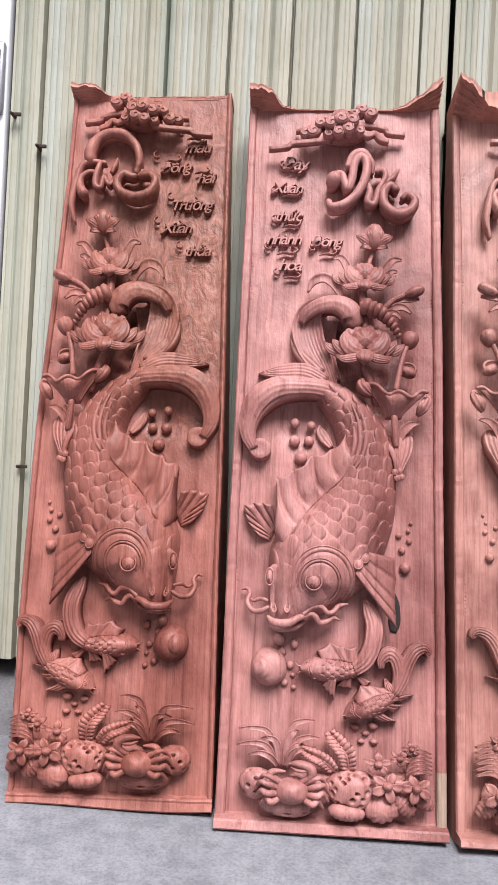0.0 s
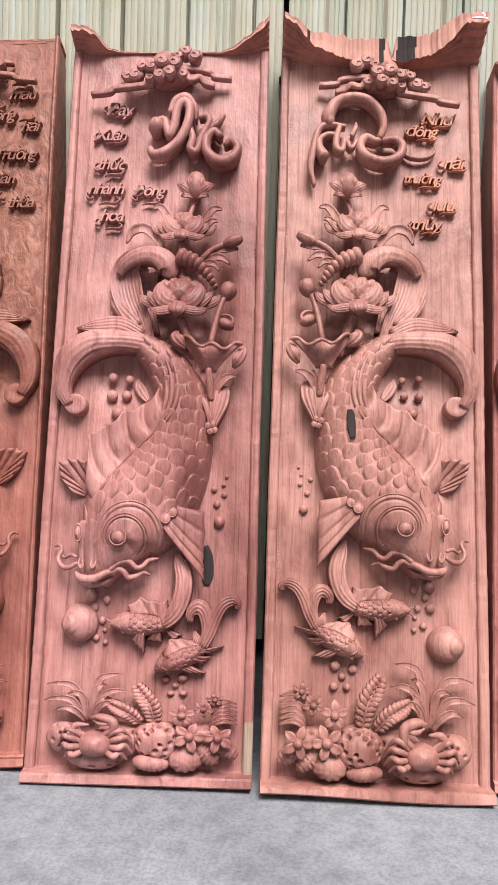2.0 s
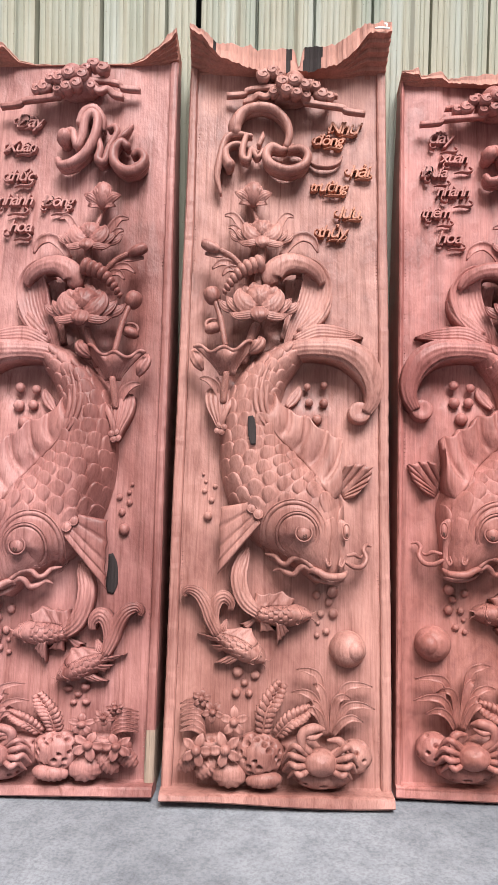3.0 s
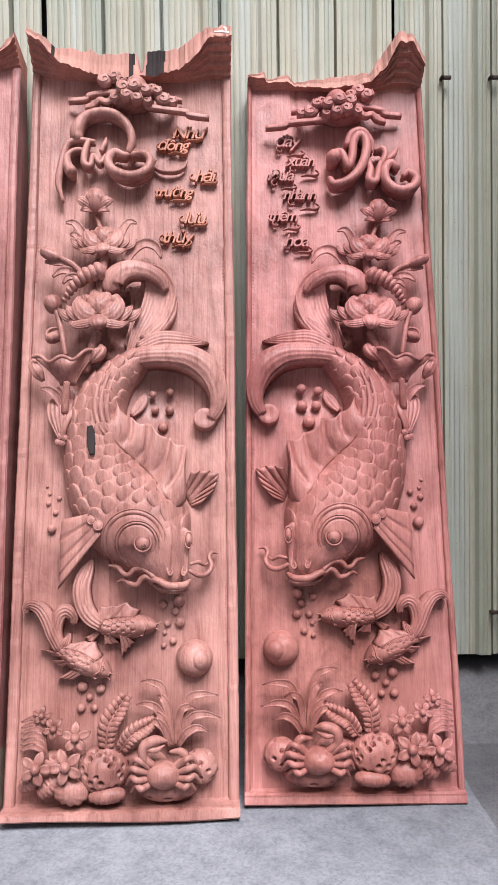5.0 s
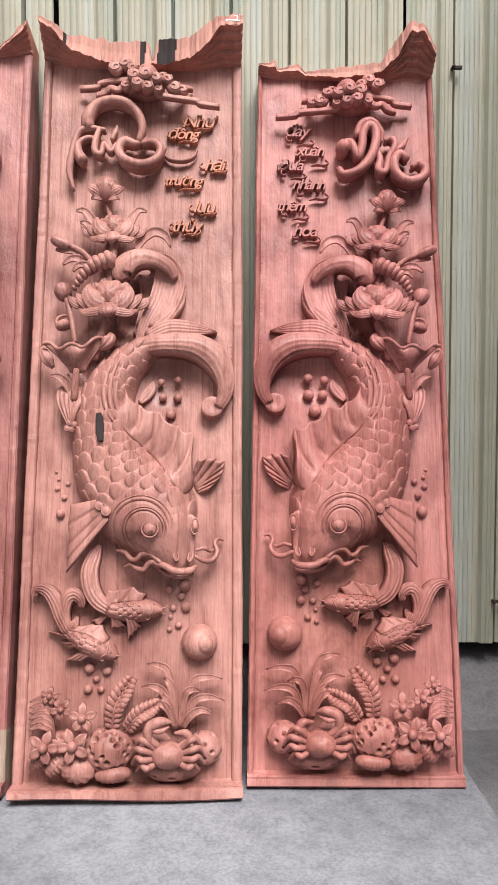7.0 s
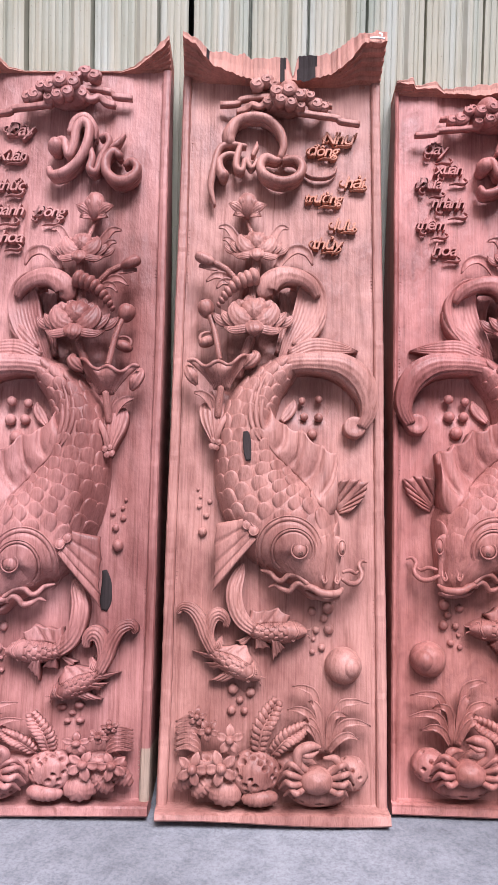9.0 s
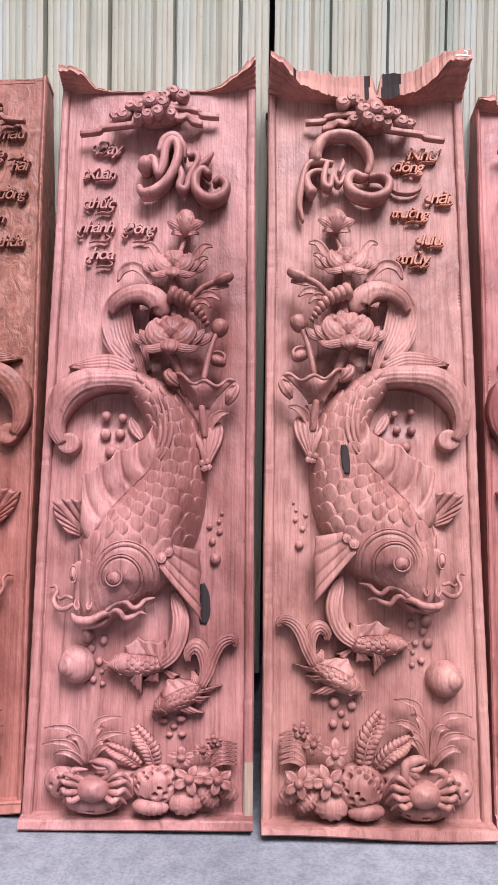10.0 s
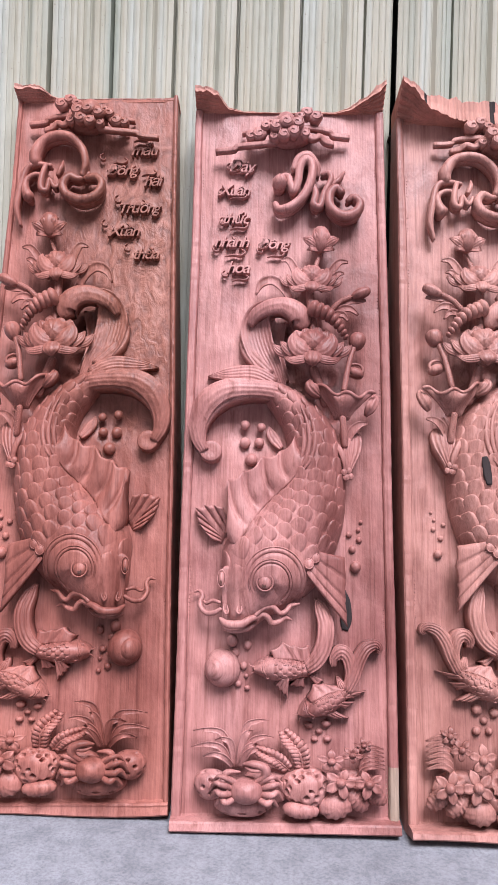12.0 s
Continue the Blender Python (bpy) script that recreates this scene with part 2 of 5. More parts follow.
def wall():
    parent = tagged(new("wall_back"), "cream and pale green corrugated metal sheet wall", "wall", kind="structure")
    spans = [("corrugated_sheet", -0.853, 0.352, -0.932, 0.172, 2.052), ("corrugated_sheet", 0.354, 1.258, 0.357, 0.1506, 2.050), ("corrugated_sheet", 1.26, 4.2, 1.262, 0.1285, 2.052)]
    for nm, x0, x1, st, pitch, y in spans:
        bm = bmesh.new()
        plan = wall_profile(x0, x1, st, pitch, y, pitch * 0.36)
        zs = [0.165, 0.45, 0.8, 1.2, 1.7, 2.3, 3.2]
        rows = [[Vector((px + 0.0022 * noise.noise((px * 3, z * 1.3, 7)), py + 0.003 * noise.noise((px * 2, z, 2)), z)) for px, py in plan] for z in zs]
        quads(bm, rows)
        back = [[p + Vector((0, 0.004, 0)) for p in r] for r in rows]
        quads(bm, back)
        part(nm, bm, SHEET, parent, smooth=False)
    # mortar ramp in the shade under the sheets
    bm = bmesh.new()
    rows = []
    for x in np.linspace(-3.0, 5.0, 161):
        j = 0.012 * noise.noise((x * 6, 3, 1)) + 0.006 * noise.noise((x * 25, 3, 1))
        rows.append([Vector((x, y + j, max(-0.03, z + 0.5 * j * (z > 0)))) for y, z in ((1.90, -0.025), (1.99, 0.030), (2.06, 0.085), (2.12, 0.125), (2.30, 0.135), (2.47, 0.135))])
    quads(bm, rows)
    tagged(mesh_object("trim", bm, YARD), "rough grey mortar ramp along the wall foot", "trim", kind="structure")
    # backing wall added, its dark colour standing in for the shade behind
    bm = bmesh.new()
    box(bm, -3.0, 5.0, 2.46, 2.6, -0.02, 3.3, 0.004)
    tagged(mesh_object("wall_inner", bm, SHADE), "dark backing wall added for the shade behind the metal sheets", "wall", kind="structure")


def roof():
    # eave added above the view so less sky reaches behind the panels
    bm = bmesh.new()
    box(bm, -6.0, 8.0, 1.42, 2.7, 3.2, 3.26, 0.01)
    tagged(mesh_object("ceiling", bm, SHEET), "unseen metal eave added to block the overhead sky", "roof", kind="structure")


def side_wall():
    # light blocker added out of view; shades the lower right of the sheets
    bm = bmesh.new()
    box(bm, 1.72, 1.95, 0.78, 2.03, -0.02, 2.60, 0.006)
    tagged(mesh_object("wall_right", bm, SHADE), "unseen dark wall added to shade the metal sheets", "wall", kind="structure")


ground()
wall()
roof()
side_wall()

# ---- carved panels: one canonical layout, in metres from the middle of the foot ----
# x across, v up the board, w out of the board towards the yard
LEN = 1.745


def panel_frame(x, y, lean, tilt, yaw):
    return Matrix.Translation((x, y, 0.004)) @ Euler((0, 0, radians(yaw))).to_matrix().to_4x4() @ Euler((radians(-lean), 0, 0)).to_matrix().to_4x4() @ Euler((0, radians(tilt), 0)).to_matrix().to_4x4()


PANELS = [
    dict(frame=panel_frame(-0.3675, 1.588, 13.3, -2.3, 0.0), wood=W1, toe=0.006, rail=0.011, foot=0.222, head=0.213, flip=1,
         dv=[(0.1, 0.012), (0.28, -0.038), (0.37, -0.039), (0.46, -0.033), (0.54, -0.031), (0.8, -0.009), (1.05, -0.003), (1.34, 0.026), (1.45, 0.033), (1.6, 0.052), (1.7, 0.055)],
         du=[(0.1, -0.018), (0.37, -0.020), (0.54, -0.012), (0.8, -0.012), (1.05, -0.001), (1.34, -0.02), (1.7, -0.02)],
         ball=(0.119, 0.341), under=1.751, top=1.764,
         lip=[(-0.215, 0.030, 1.782, 1.766), (-0.15, 0.028, 1.780, 1.766), (-0.125, 0.002, 1.768, 1.761), (-0.10, -0.011, 1.766, 1.760), (0.05, -0.011, 1.766, 1.760), (0.215, -0.011, 1.760, 1.756)]),
    dict(frame=panel_frame(0.104, 1.560, 13.2, -0.95, 0.4), wood=W2, toe=0.024, rail=0.020, foot=0.240, head=0.243, flip=-1,
         dv=[(0.1, 0.0), (0.28, -0.049), (0.37, -0.052), (0.46, -0.039), (0.54, -0.04), (0.8, -0.02), (1.05, -0.016), (1.34, -0.013), (1.40, -0.002), (1.55, 0.003), (1.62, 0.012), (1.7, 0.012)],
         du=[(0.1, -0.002), (0.54, 0.008), (0.8, 0.006), (1.05, 0.008), (1.7, -0.002)],
         ball=(0.138, 0.318), under=1.712, top=1.713,
         lip=[(-0.243, 0.05, 1.748, 1.732), (-0.185, 0.045, 1.742, 1.722), (-0.16, 0.004, 1.722, 1.713), (-0.12, -0.006, 1.718, 1.711), (0.0, -0.008, 1.717, 1.711), (0.12, -0.006, 1.719, 1.711), (0.155, 0.006, 1.722, 1.712), (0.2, 0.035, 1.742, 1.724), (0.243, 0.055, 1.768, 1.752)]),
    dict(frame=panel_frame(0.597, 1.562, 13.4, 0.35, 2.2), wood=W3, toe=0.038, rail=0.021, foot=0.239, head=0.243, flip=1, dv=[(0, 0), (1, 0)], du=[(0, 0), (1, 0)],
         ball=(0.146, 0.304), under=1.690, top=1.70,
         lip=[(-0.243, 0.085, 1.757, 1.745), (-0.2, 0.07, 1.742, 1.715), (-0.175, 0.058, 1.732, 1.69), (-0.09, 0.032, 1.738, 1.677), (0.0, 0.022, 1.746, 1.675), (0.09, 0.032, 1.75, 1.682), (0.144, 0.052, 1.757, 1.702),
              (0.19, 0.085, 1.776, 1.742), (0.243, 0.09, 1.772, 1.745)]),
    dict(frame=panel_frame(1.0755, 1.592, 13.6, 0.85, 0.3), wood=W4, toe=0.010, rail=0.012, foot=0.232, head=0.221, flip=-1,
         dv=[(0.1, 0.007), (0.28, 0.008), (0.54, 0.001), (0.8, 0.007), (1.05, 0.002), (1.34, -0.016), (1.7, -0.02)], du=[(0, -0.003), (1.05, 0.006), (1.34, -0.012), (1.7, -0.01)],
         ball=(0.152, 0.311), under=1.682, top=1.69,
         lip=[(-0.221, 0.022, 1.703, 1.692), (-0.18, 0.022, 1.714, 1.69), (-0.173, 0.012, 1.698, 1.685), (-0.12, 0.014, 1.712, 1.69), (-0.104, 0.014, 1.69, 1.674), (0.0, 0.016, 1.704, 1.670), (0.085, 0.026, 1.711, 1.678),
              (0.125, 0.055, 1.758, 1.71), (0.15, 0.085, 1.782, 1.75), (0.185, 0.085, 1.776, 1.75), (0.221, 0.05, 1.742, 1.715)]),
]
ORANGE = wood("rosewood_orange", (0.48, 0.225, 0.152), (0.41, 0.168, 0.108), (0.28, 0.098, 0.060), 5.5)
PUPIL = plain("shaded_drill_hole", (0.09, 0.035, 0.028), 0.9)
FLOOR_W = -0.012      # the sunk ground of the carving, below the rails
CUR = {}


def Q(u, v, w):
    """A carving point in the panel's own space."""
    P = CUR["P"]
    u2 = u + np.interp(v, *zip(*P["du"]))
    return Vector((P["flip"] * u2, -w, v + np.interp(v, *zip(*P["dv"]))))


def sheet(bm, grid, th=0.004, solid=False):
    """A closed sheet over a grid of (u, v, w); solid: carved down to the ground of the board."""
    front = [[bm.verts.new(Q(*p)) for p in r] for r in grid]
    back = [[bm.verts.new(Q(p[0], p[1], (FLOOR_W - 0.002) if solid else p[2] - th)) for p in r] for r in grid]
    n, m = len(grid), len(grid[0])
    for i in range(n - 1):
        for j in range(m - 1):
            bm.faces.new((front[i][j], front[i][j + 1], front[i + 1][j + 1], front[i + 1][j]))
            bm.faces.new((back[i][j], back[i + 1][j], back[i + 1][j + 1], back[i][j + 1]))
    rim = [(0, j) for j in range(m)] + [(i, m - 1) for i in range(1, n)] + [(n - 1, j) for j in range(m - 2, -1, -1)] + [(i, 0) for i in range(n - 2, 0, -1)]
    for (a, b), (c, d) in zip(rim, rim[1:] + rim[:1]):
        bm.faces.new((front[a][b], back[a][b], back[c][d], front[c][d]))


def ribbon(bm, pts, n=14, m=7, bow=0.25, th=0.004, solid=False, flutes=0, flute=0.0, taper=False):
    """A leaf, petal or lobe along pts of (u, v, w, half width)."""
    c = spline(pts, n)
    t = np.gradient(c[:, :2], axis=0)
    t /= np.linalg.norm(t, axis=1)[:, None] + 1e-9
    grid = []
    for k in range(n):
        u, v, w, h = c[k]
        h = max(h, 0.0006)
        row = []
        for s in np.linspace(-1, 1, m):
            dw = bow * h * (1 - s * s)
            if flutes:
                dw += flute * math.cos(flutes * math.pi * s)
            row.append((u - t[k, 1] * s * h, v + t[k, 0] * s * h, w + dw))
        grid.append(row)
    sheet(bm, grid, th, solid)


def tube(bm, pts, n=28, seg=10, tall=1.0):
    """A rounded rod along pts of (u, v, w, radius); tall: its height out of the board over its width."""
    c = spline(pts, n)
    t = np.gradient(c[:, :3], axis=0)
    t /= np.linalg.norm(t, axis=1)[:, None] + 1e-9
    rows = []
    for k in range(n):
        side = np.array([-t[k, 1], t[k, 0], 0.0])
        side /= np.linalg.norm(side) + 1e-9
        up = np.cross(t[k], side) if tall == 1.0 else np.array([0, 0, 1.0])
        rows.append([Q(*(c[k, :3] + c[k, 3] * (math.cos(a) * side + tall * math.sin(a) * up))) for a in np.linspace(0, 2 * math.pi, seg, endpoint=False)])
    for end, d in ((0, -1), (-1, 1)):
        k = end if end == 0 else n - 1
        cap, r = c[k, :3] + d * t[k] * c[k, 3] * 0.75, c[k, 3]
        base = c[k, :3] + d * t[k] * r * 0.5
        side = np.array([-t[k, 1], t[k, 0], 0.0])
        side /= np.linalg.norm(side) + 1e-9
        up = np.cross(t[k], side) if tall == 1.0 else np.array([0, 0, 1.0])
        ring = [Q(*(base + 0.72 * r * (math.cos(a) * side + tall * math.sin(a) * up))) for a in np.linspace(0, 2 * math.pi, seg, endpoint=False)]
        tip = [Q(*(cap + 0.1 * r * (math.cos(a) * side + tall * math.sin(a) * up))) for a in np.linspace(0, 2 * math.pi, seg, endpoint=False)]
        if end == 0:
            rows = [tip, ring] + rows
        else:
            rows = rows + [ring, tip]
    vs = quads(bm, rows, close_u=True)
    bm.faces.new(vs[0])
    bm.faces.new(list(reversed(vs[-1])))


def blob(bm, c, r, turn=0.0, nu=20, nv=12, fn=None):
    """A rounded lump; fn(x, y, z) of the unit direction scales it (x along, y across, z out)."""
    ct, st = math.cos(radians(turn)), math.sin(radians(turn))
    rows = []
    for i in range(nv + 1):
        th = math.pi * (0.02 + 0.96 * i / nv)
        row = []
        for j in range(nu):
            ph = 2 * math.pi * j / nu
            x, y, z = math.sin(th) * math.cos(ph), math.sin(th) * math.sin(ph), math.cos(th)
            k = fn(x, y, z) if fn else 1.0
            a, b, d = x * r[0] * k, y * r[1] * k, z * r[2] * k
            row.append(Q(c[0] + ct * a - st * b, c[1] + st * a + ct * b, c[2] + d))
        rows.append(row)
    vs = quads(bm, rows, close_u=True)
    bm.faces.new(vs[0])
    bm.faces.new(list(reversed(vs[-1])))


def fan(bm, inner, outer, w_in, w_out, rays, ridge=0.003, scallop=0.07, th=0.006, solid=False, sag=0.0, nt=9, body=None, lap=0.0):
    """A fin: a webbed fan between two curves of (u, v), with raised rays and a scalloped rim."""
    per = 8
    cols = rays * per + 1
    a, b = spline(inner, cols), spline(outer, cols)
    grid = []
    for t in np.linspace(0, 1, nt):
        row = []
        for j in range(cols):
            f = (j % per) / per
            web = math.sin(math.pi * f)
            k = t * (1 - scallop * web * t)
            p = a[j] * (1 - k) + b[j] * k
            if lap:
                p = p + np.array((0.010, -0.010)) * math.sin(math.pi * t) * abs(lap) / 0.007
            w = w_in * (1 - t) + w_out * t + ridge * (0.55 * web - 1.1 * math.exp(-((min(f, 1 - f)) / 0.09) ** 2)) * min(1, 3 * t) - sag * math.sin(math.pi * t)
            w += lap * (0.5 - f) * min(1, 2 * t)
            if body is not None:
                root_w = body.height(a[j][0], a[j][1]) + 0.002
                w = max(w - w_in * (1 - t) + root_w * (1 - t), body.height(p[0], p[1]) + 0.002 + 0.004 * t)
                w += 0.8 * ridge * (0.55 * web - 1.3 * math.exp(-((min(f, 1 - f)) / 0.10) ** 2)) * min(1, 3 * t)
            row.append((p[0], p[1], w))
        grid.append(row)
    sheet(bm, grid, th, solid)


def ring(bm, c, r, rad, wr=None, n=20, stretch=1.0):
    rows = []
    for i in range(n):
        a = 2 * math.pi * i / n
        rows.append([Q(c[0] + (r + rad * math.cos(b)) * math.cos(a) * stretch, c[1] + (r + rad * math.cos(b)) * math.sin(a), c[2] + (wr or rad) * math.sin(b)) for b in np.linspace(0, 2 * math.pi, 7, endpoint=False)])
    quads(bm, rows + [rows[0]], close_u=True)


class Loft:
    """A fish body along stations of (u, v, half width, height)."""

    def __init__(self, stations, n=64, power=2.3):
        self.c = spline(stations, n)
        self.t = np.gradient(self.c[:, :2], axis=0)
        self.t /= np.linalg.norm(self.t, axis=1)[:, None]
        self.power = power
        self.len = np.concatenate([[0], np.cumsum(np.linalg.norm(np.diff(self.c[:, :2], axis=0), axis=1))])

    def at(self, s, q, lift=0.0):
        k = np.interp(s, self.len, range(len(self.len)))
        i = min(int(k), len(self.c) - 2)
        f = k - i
        c = self.c[i] * (1 - f) + self.c[i + 1] * f
        t = self.t[i] * (1 - f) + self.t[i + 1] * f
        t = t / np.linalg.norm(t)
        q = max(-1, min(1, q))
        return np.array([c[0] - t[1] * q * c[2], c[1] + t[0] * q * c[2], FLOOR_W + (c[3] - FLOOR_W) * (1 - abs(q) ** self.power) ** 0.55 + lift])

    def half(self, s):
        return np.interp(s, self.len, self.c[:, 2])

    def height(self, u, v):
        d = (self.c[:, 0] - u) * self.t[:, 0] + (self.c[:, 1] - v) * self.t[:, 1]
        far = np.hypot(self.c[:, 0] - u, self.c[:, 1] - v)
        i = int(np.argmin(np.abs(d) + 0.15 * far))
        q = ((u - self.c[i, 0]) * -self.t[i, 1] + (v - self.c[i, 1]) * self.t[i, 0]) / self.c[i, 2]
        return FLOOR_W + (self.c[i, 3] - FLOOR_W) * max(0.0, 1 - abs(q) ** self.power) ** 0.55

    def mesh(self, bm, nq=27):
        qs = np.sin(np.linspace(-math.pi / 2, math.pi / 2, nq))
        rows = [[Q(*self.at(s, q)) for q in qs] for s in np.linspace(0, self.len[-1], 70)]
        vs = quads(bm, rows)

    def scale_patch(self, bm, s, q, length, width, k=1.0):
        """One flat lapped scale whose free, rounded edge points to the tail (lower s)."""
        h = self.half(s)
        rows = []
        for a, lift in ((0.0, -0.0030), (0.3, 0.0), (0.5, 0.0016), (0.7, 0.0030), (0.86, 0.0042), (0.95, 0.0048), (0.992, 0.0046), (1.0, 0.0038), (1.005, -0.003)):
            wd = width * (1.0 if a < 0.5 else math.sqrt(max(0.02, 1 - ((a - 0.5) / 0.515) ** 2)))
            row = []
            for b in (-1, -0.93, -0.5, 0, 0.5, 0.93, 1):
                row.append(Q(*self.at(s - a * length, q + b * wd / h, k * (1.35 * lift + 0.0014 * (1 - b * b) - (0.0050 if abs(b) == 1 else 0)))))
            rows.append(row)
        quads(bm, rows)


def scale_rows(body, s0, s1, step, width, q_lim, keep):
    """Places of staggered scales on a body."""
    out = []
    s, k = s0, 0
    while s < s1:
        h = body.half(s)
        # even steps along the curved section
        arc = 2.5 * h
        cnt = max(3, round(arc / (2 * width)))
        for j in range(cnt):
            a = -1 + 2 * (j + 0.5 + (0.5 if k % 2 else 0.0)) / cnt
            q = math.sin(a * math.pi / 2 * 0.97)
            if abs(q) <= q_lim:
                p = body.at(s, q)
                if keep(p[0], p[1]):
                    out.append((s, q))
        s += step
        k += 1
    return out


# ---- the board with its rails and its rough top ----
def edge(P, side, v):
    h = P["foot"] + (P["head"] - P["foot"]) * v / LEN
    bulge = 0.018 * math.sin(math.pi * min(1, v / 1.5)) if P["wood"] is W1 and side < 0 else 0.0
    return side * (h + bulge + 0.0035 * noise.noise((v * 2.6, side * 9, h * 40)) + 0.0008 * noise.noise((v * 40, side * 5, 3)))


def hollow(P, x, v):
    """Depth of the undercut pockets behind flowers and fins."""
    d = 0.0
    for u, z, ru, rv, k in ((-0.030, 0.990, 0.030, 0.024, 0.040), (-0.004, 1.100, 0.022, 0.030, 0.040), (-0.105, 0.930, 0.022, 0.030, 0.034), (-0.100, 1.010, 0.030, 0.026, 0.030), (-0.095, 1.115, 0.020, 0.020, 0.026), (0.060, 0.930, 0.05, 0.022, 0.014), (-0.125, 1.06, 0.060, 0.120, 0.016), (0.075, 0.900, 0.06, 0.060, 0.014), (-0.010, 1.020, 0.034, 0.026, 0.036), (-0.062, 1.135, 0.03, 0.03, 0.03)):
        q = Q(u, z, 0)
        e = ((x - q.x) / ru) ** 2 + ((v - q.z) / rv) ** 2
        if e < 4:
            d = max(d, k * math.exp(-e * e))
    return d


def board(root, P):
    m = P["wood"]
    bm = bmesh.new()
    nv, nu = 210, 84
    rows = []
    for i in range(nv + 1):
        v = P["top"] * i / nv
        a, b = edge(P, -1, v) + 0.004, edge(P, 1, v) - 0.004
        rows.append([Vector((a + (b - a) * j / nu, -(FLOOR_W + 0.0022 * noise.noise((j * 0.17, i * 0.12, a * 50)) + 0.0012 * noise.noise((j * 0.45, i * 0.28, 5)) - hollow(P, a + (b - a) * j / nu, v)), v)) for j in range(nu + 1)])
    vs = quads(bm, rows)
    # back deepened towards the foot, a shape added to keep the gaps dark
    back = [(bm.verts.new((r[0].x + 0.03 * d, d, r[0].z)), bm.verts.new((r[-1].x - 0.03 * d, d, r[-1].z))) for r in rows for d in (0.42 - 0.35 * r[0].z / P["top"],)]
    for k in range(nv):
        bm.faces.new((back[k][0], vs[k][0], vs[k + 1][0], back[k + 1][0]))
        bm.faces.new((vs[k][-1], back[k][1], back[k + 1][1], vs[k + 1][-1]))
        bm.faces.new((back[k][1], back[k][0], back[k + 1][0], back[k + 1][1]))
    part("board", bm, m, root)
    # side rails, with a row of chisel nicks along the inner foot
    for side in (-1, 1):
        bm = bmesh.new()
        n = 150
        rows = []
        for i in range(n + 1):
            v = P["top"] * i / n
            e = edge(P, side, v)
            rw = P["rail"] + 0.003 * noise.noise((v * 2.2, side * 3, 1)) + 0.0008 * noise.noise((v * 45, side, 8))
            w = 0.0 + 0.003 * noise.noise((v * 3, side, 4)) + 0.0012 * noise.noise((v * 70, side, 4))
            # same added depth as the board, blocking light between panels
            deep = 0.416 - 0.35 * v / P["top"]
            prof = [(0.03 * deep - 0.001, -deep), (0.0, w - 0.012), (0.0, w - 0.004), (0.003, w), (rw * 0.5, w + 0.0008), (rw - 0.003, w - 0.001), (rw, w - 0.004), (rw + 0.002, FLOOR_W - 0.002)]
            rows.append([Vector((e - side * p, -q, v)) for p, q in prof])
        vs = quads(bm, rows)
        bm.faces.new(vs[0])
        bm.faces.new(list(reversed(vs[-1])))
        nick = 0.0
        while nick < P["top"] - 0.02:
            e = edge(P, side, nick) - side * (P["rail"] + 0.0045)
            x0, x1 = sorted((e - 0.0025, e + 0.003))
            t = 0.0045
            tip = [bm.verts.new(Vector(p)) for p in ((x0, -FLOOR_W + 0.004, nick), (x1, -FLOOR_W + 0.004, nick), (x1, -FLOOR_W + 0.004, nick + t), (x0, -FLOOR_W + 0.004, nick + t), ((x0 + x1) / 2, -FLOOR_W - 0.0012, nick + t / 2))]
            for a in range(4):
                bm.faces.new((tip[a], tip[(a + 1) % 4], tip[4]))
            nick += 0.0088
        weathered = P["wood"] is W2 and side > 0
        for f in bm.faces:
            c = f.calc_center_median()
            f.material_index = 1 if weathered and c.z < 0.125 + 0.02 * noise.noise((c.x * 300, 0, c.y * 90)) else 0
        part("side_rail", bm, [m, GREY], root, "rail greyed at the foot" if weathered else "", smooth=False)
    # foot rail
    bm = bmesh.new()
    rows = []
    n = 70
    for i in range(n + 1):
        f = i / n
        x = edge(P, -1, 0.02) * (1 - f) + edge(P, 1, 0.02) * f
        d = 0.004 * noise.noise((x * 9, P["foot"] * 30, 2)) + 0.0015 * noise.noise((x * 50, 1, 2))
        z0 = -0.002 + 0.4 * d + (0.004 * math.sin(5 * f + 1) if P["flip"] == 1 else 0.0)
        rows.append([Vector((x, -q, z)) for q, z in ((-0.058, z0), (P["toe"] - 0.003 + d, z0), (P["toe"] + d, z0 + 0.003), (P["toe"] - 0.003 + d, 0.014 + 0.5 * d), (P["toe"] * 0.75 + d, 0.018 + 0.5 * d), (0.001, 0.022 + 0.5 * d), (-0.006, 0.024 + d), (FLOOR_W - 0.003, 0.030 + d))])
    vs = quads(bm, rows)
    bm.faces.new(vs[0])
    bm.faces.new(list(reversed(vs[-1])))
    part("foot_rail", bm, m, root, smooth=False)
    # rough top: torn front, stepped saw cuts on the underside
    us, ws, vt, vb = zip(*P["lip"])
    bm = bmesh.new()
    n = 130
    rows = []
    steps = 5
    for i in range(n + 1):
        x = us[0] + (us[-1] - us[0]) * i / n
        w, t, b = np.interp(x, us, ws), np.interp(x, us, vt), np.interp(x, us, vb)
        j1 = 0.010 * noise.noise((x * 40, 1, P["foot"] * 90)) + 0.006 * noise.noise((x * 130, 2, 3))
        j2 = 0.007 * noise.noise((x * 60, 5, P["foot"] * 70)) + 0.003 * noise.noise((x * 150, 7, 3))
        k = min(1.0, max(0.15, (w + 0.01) / 0.05))
        w2 = w + k * (0.008 * noise.noise((x * 30, 9, 9)) + 0.006 * noise.noise((x * 110, 9, 9)))
        t, b = t + j1 * k, b + j2 * k
        if P["wood"] is W3 and abs(x - 0.024) < 0.011:
            t -= 0.062 * (1 - abs(x - 0.024) / 0.011)
            b = min(b, t - 0.006)
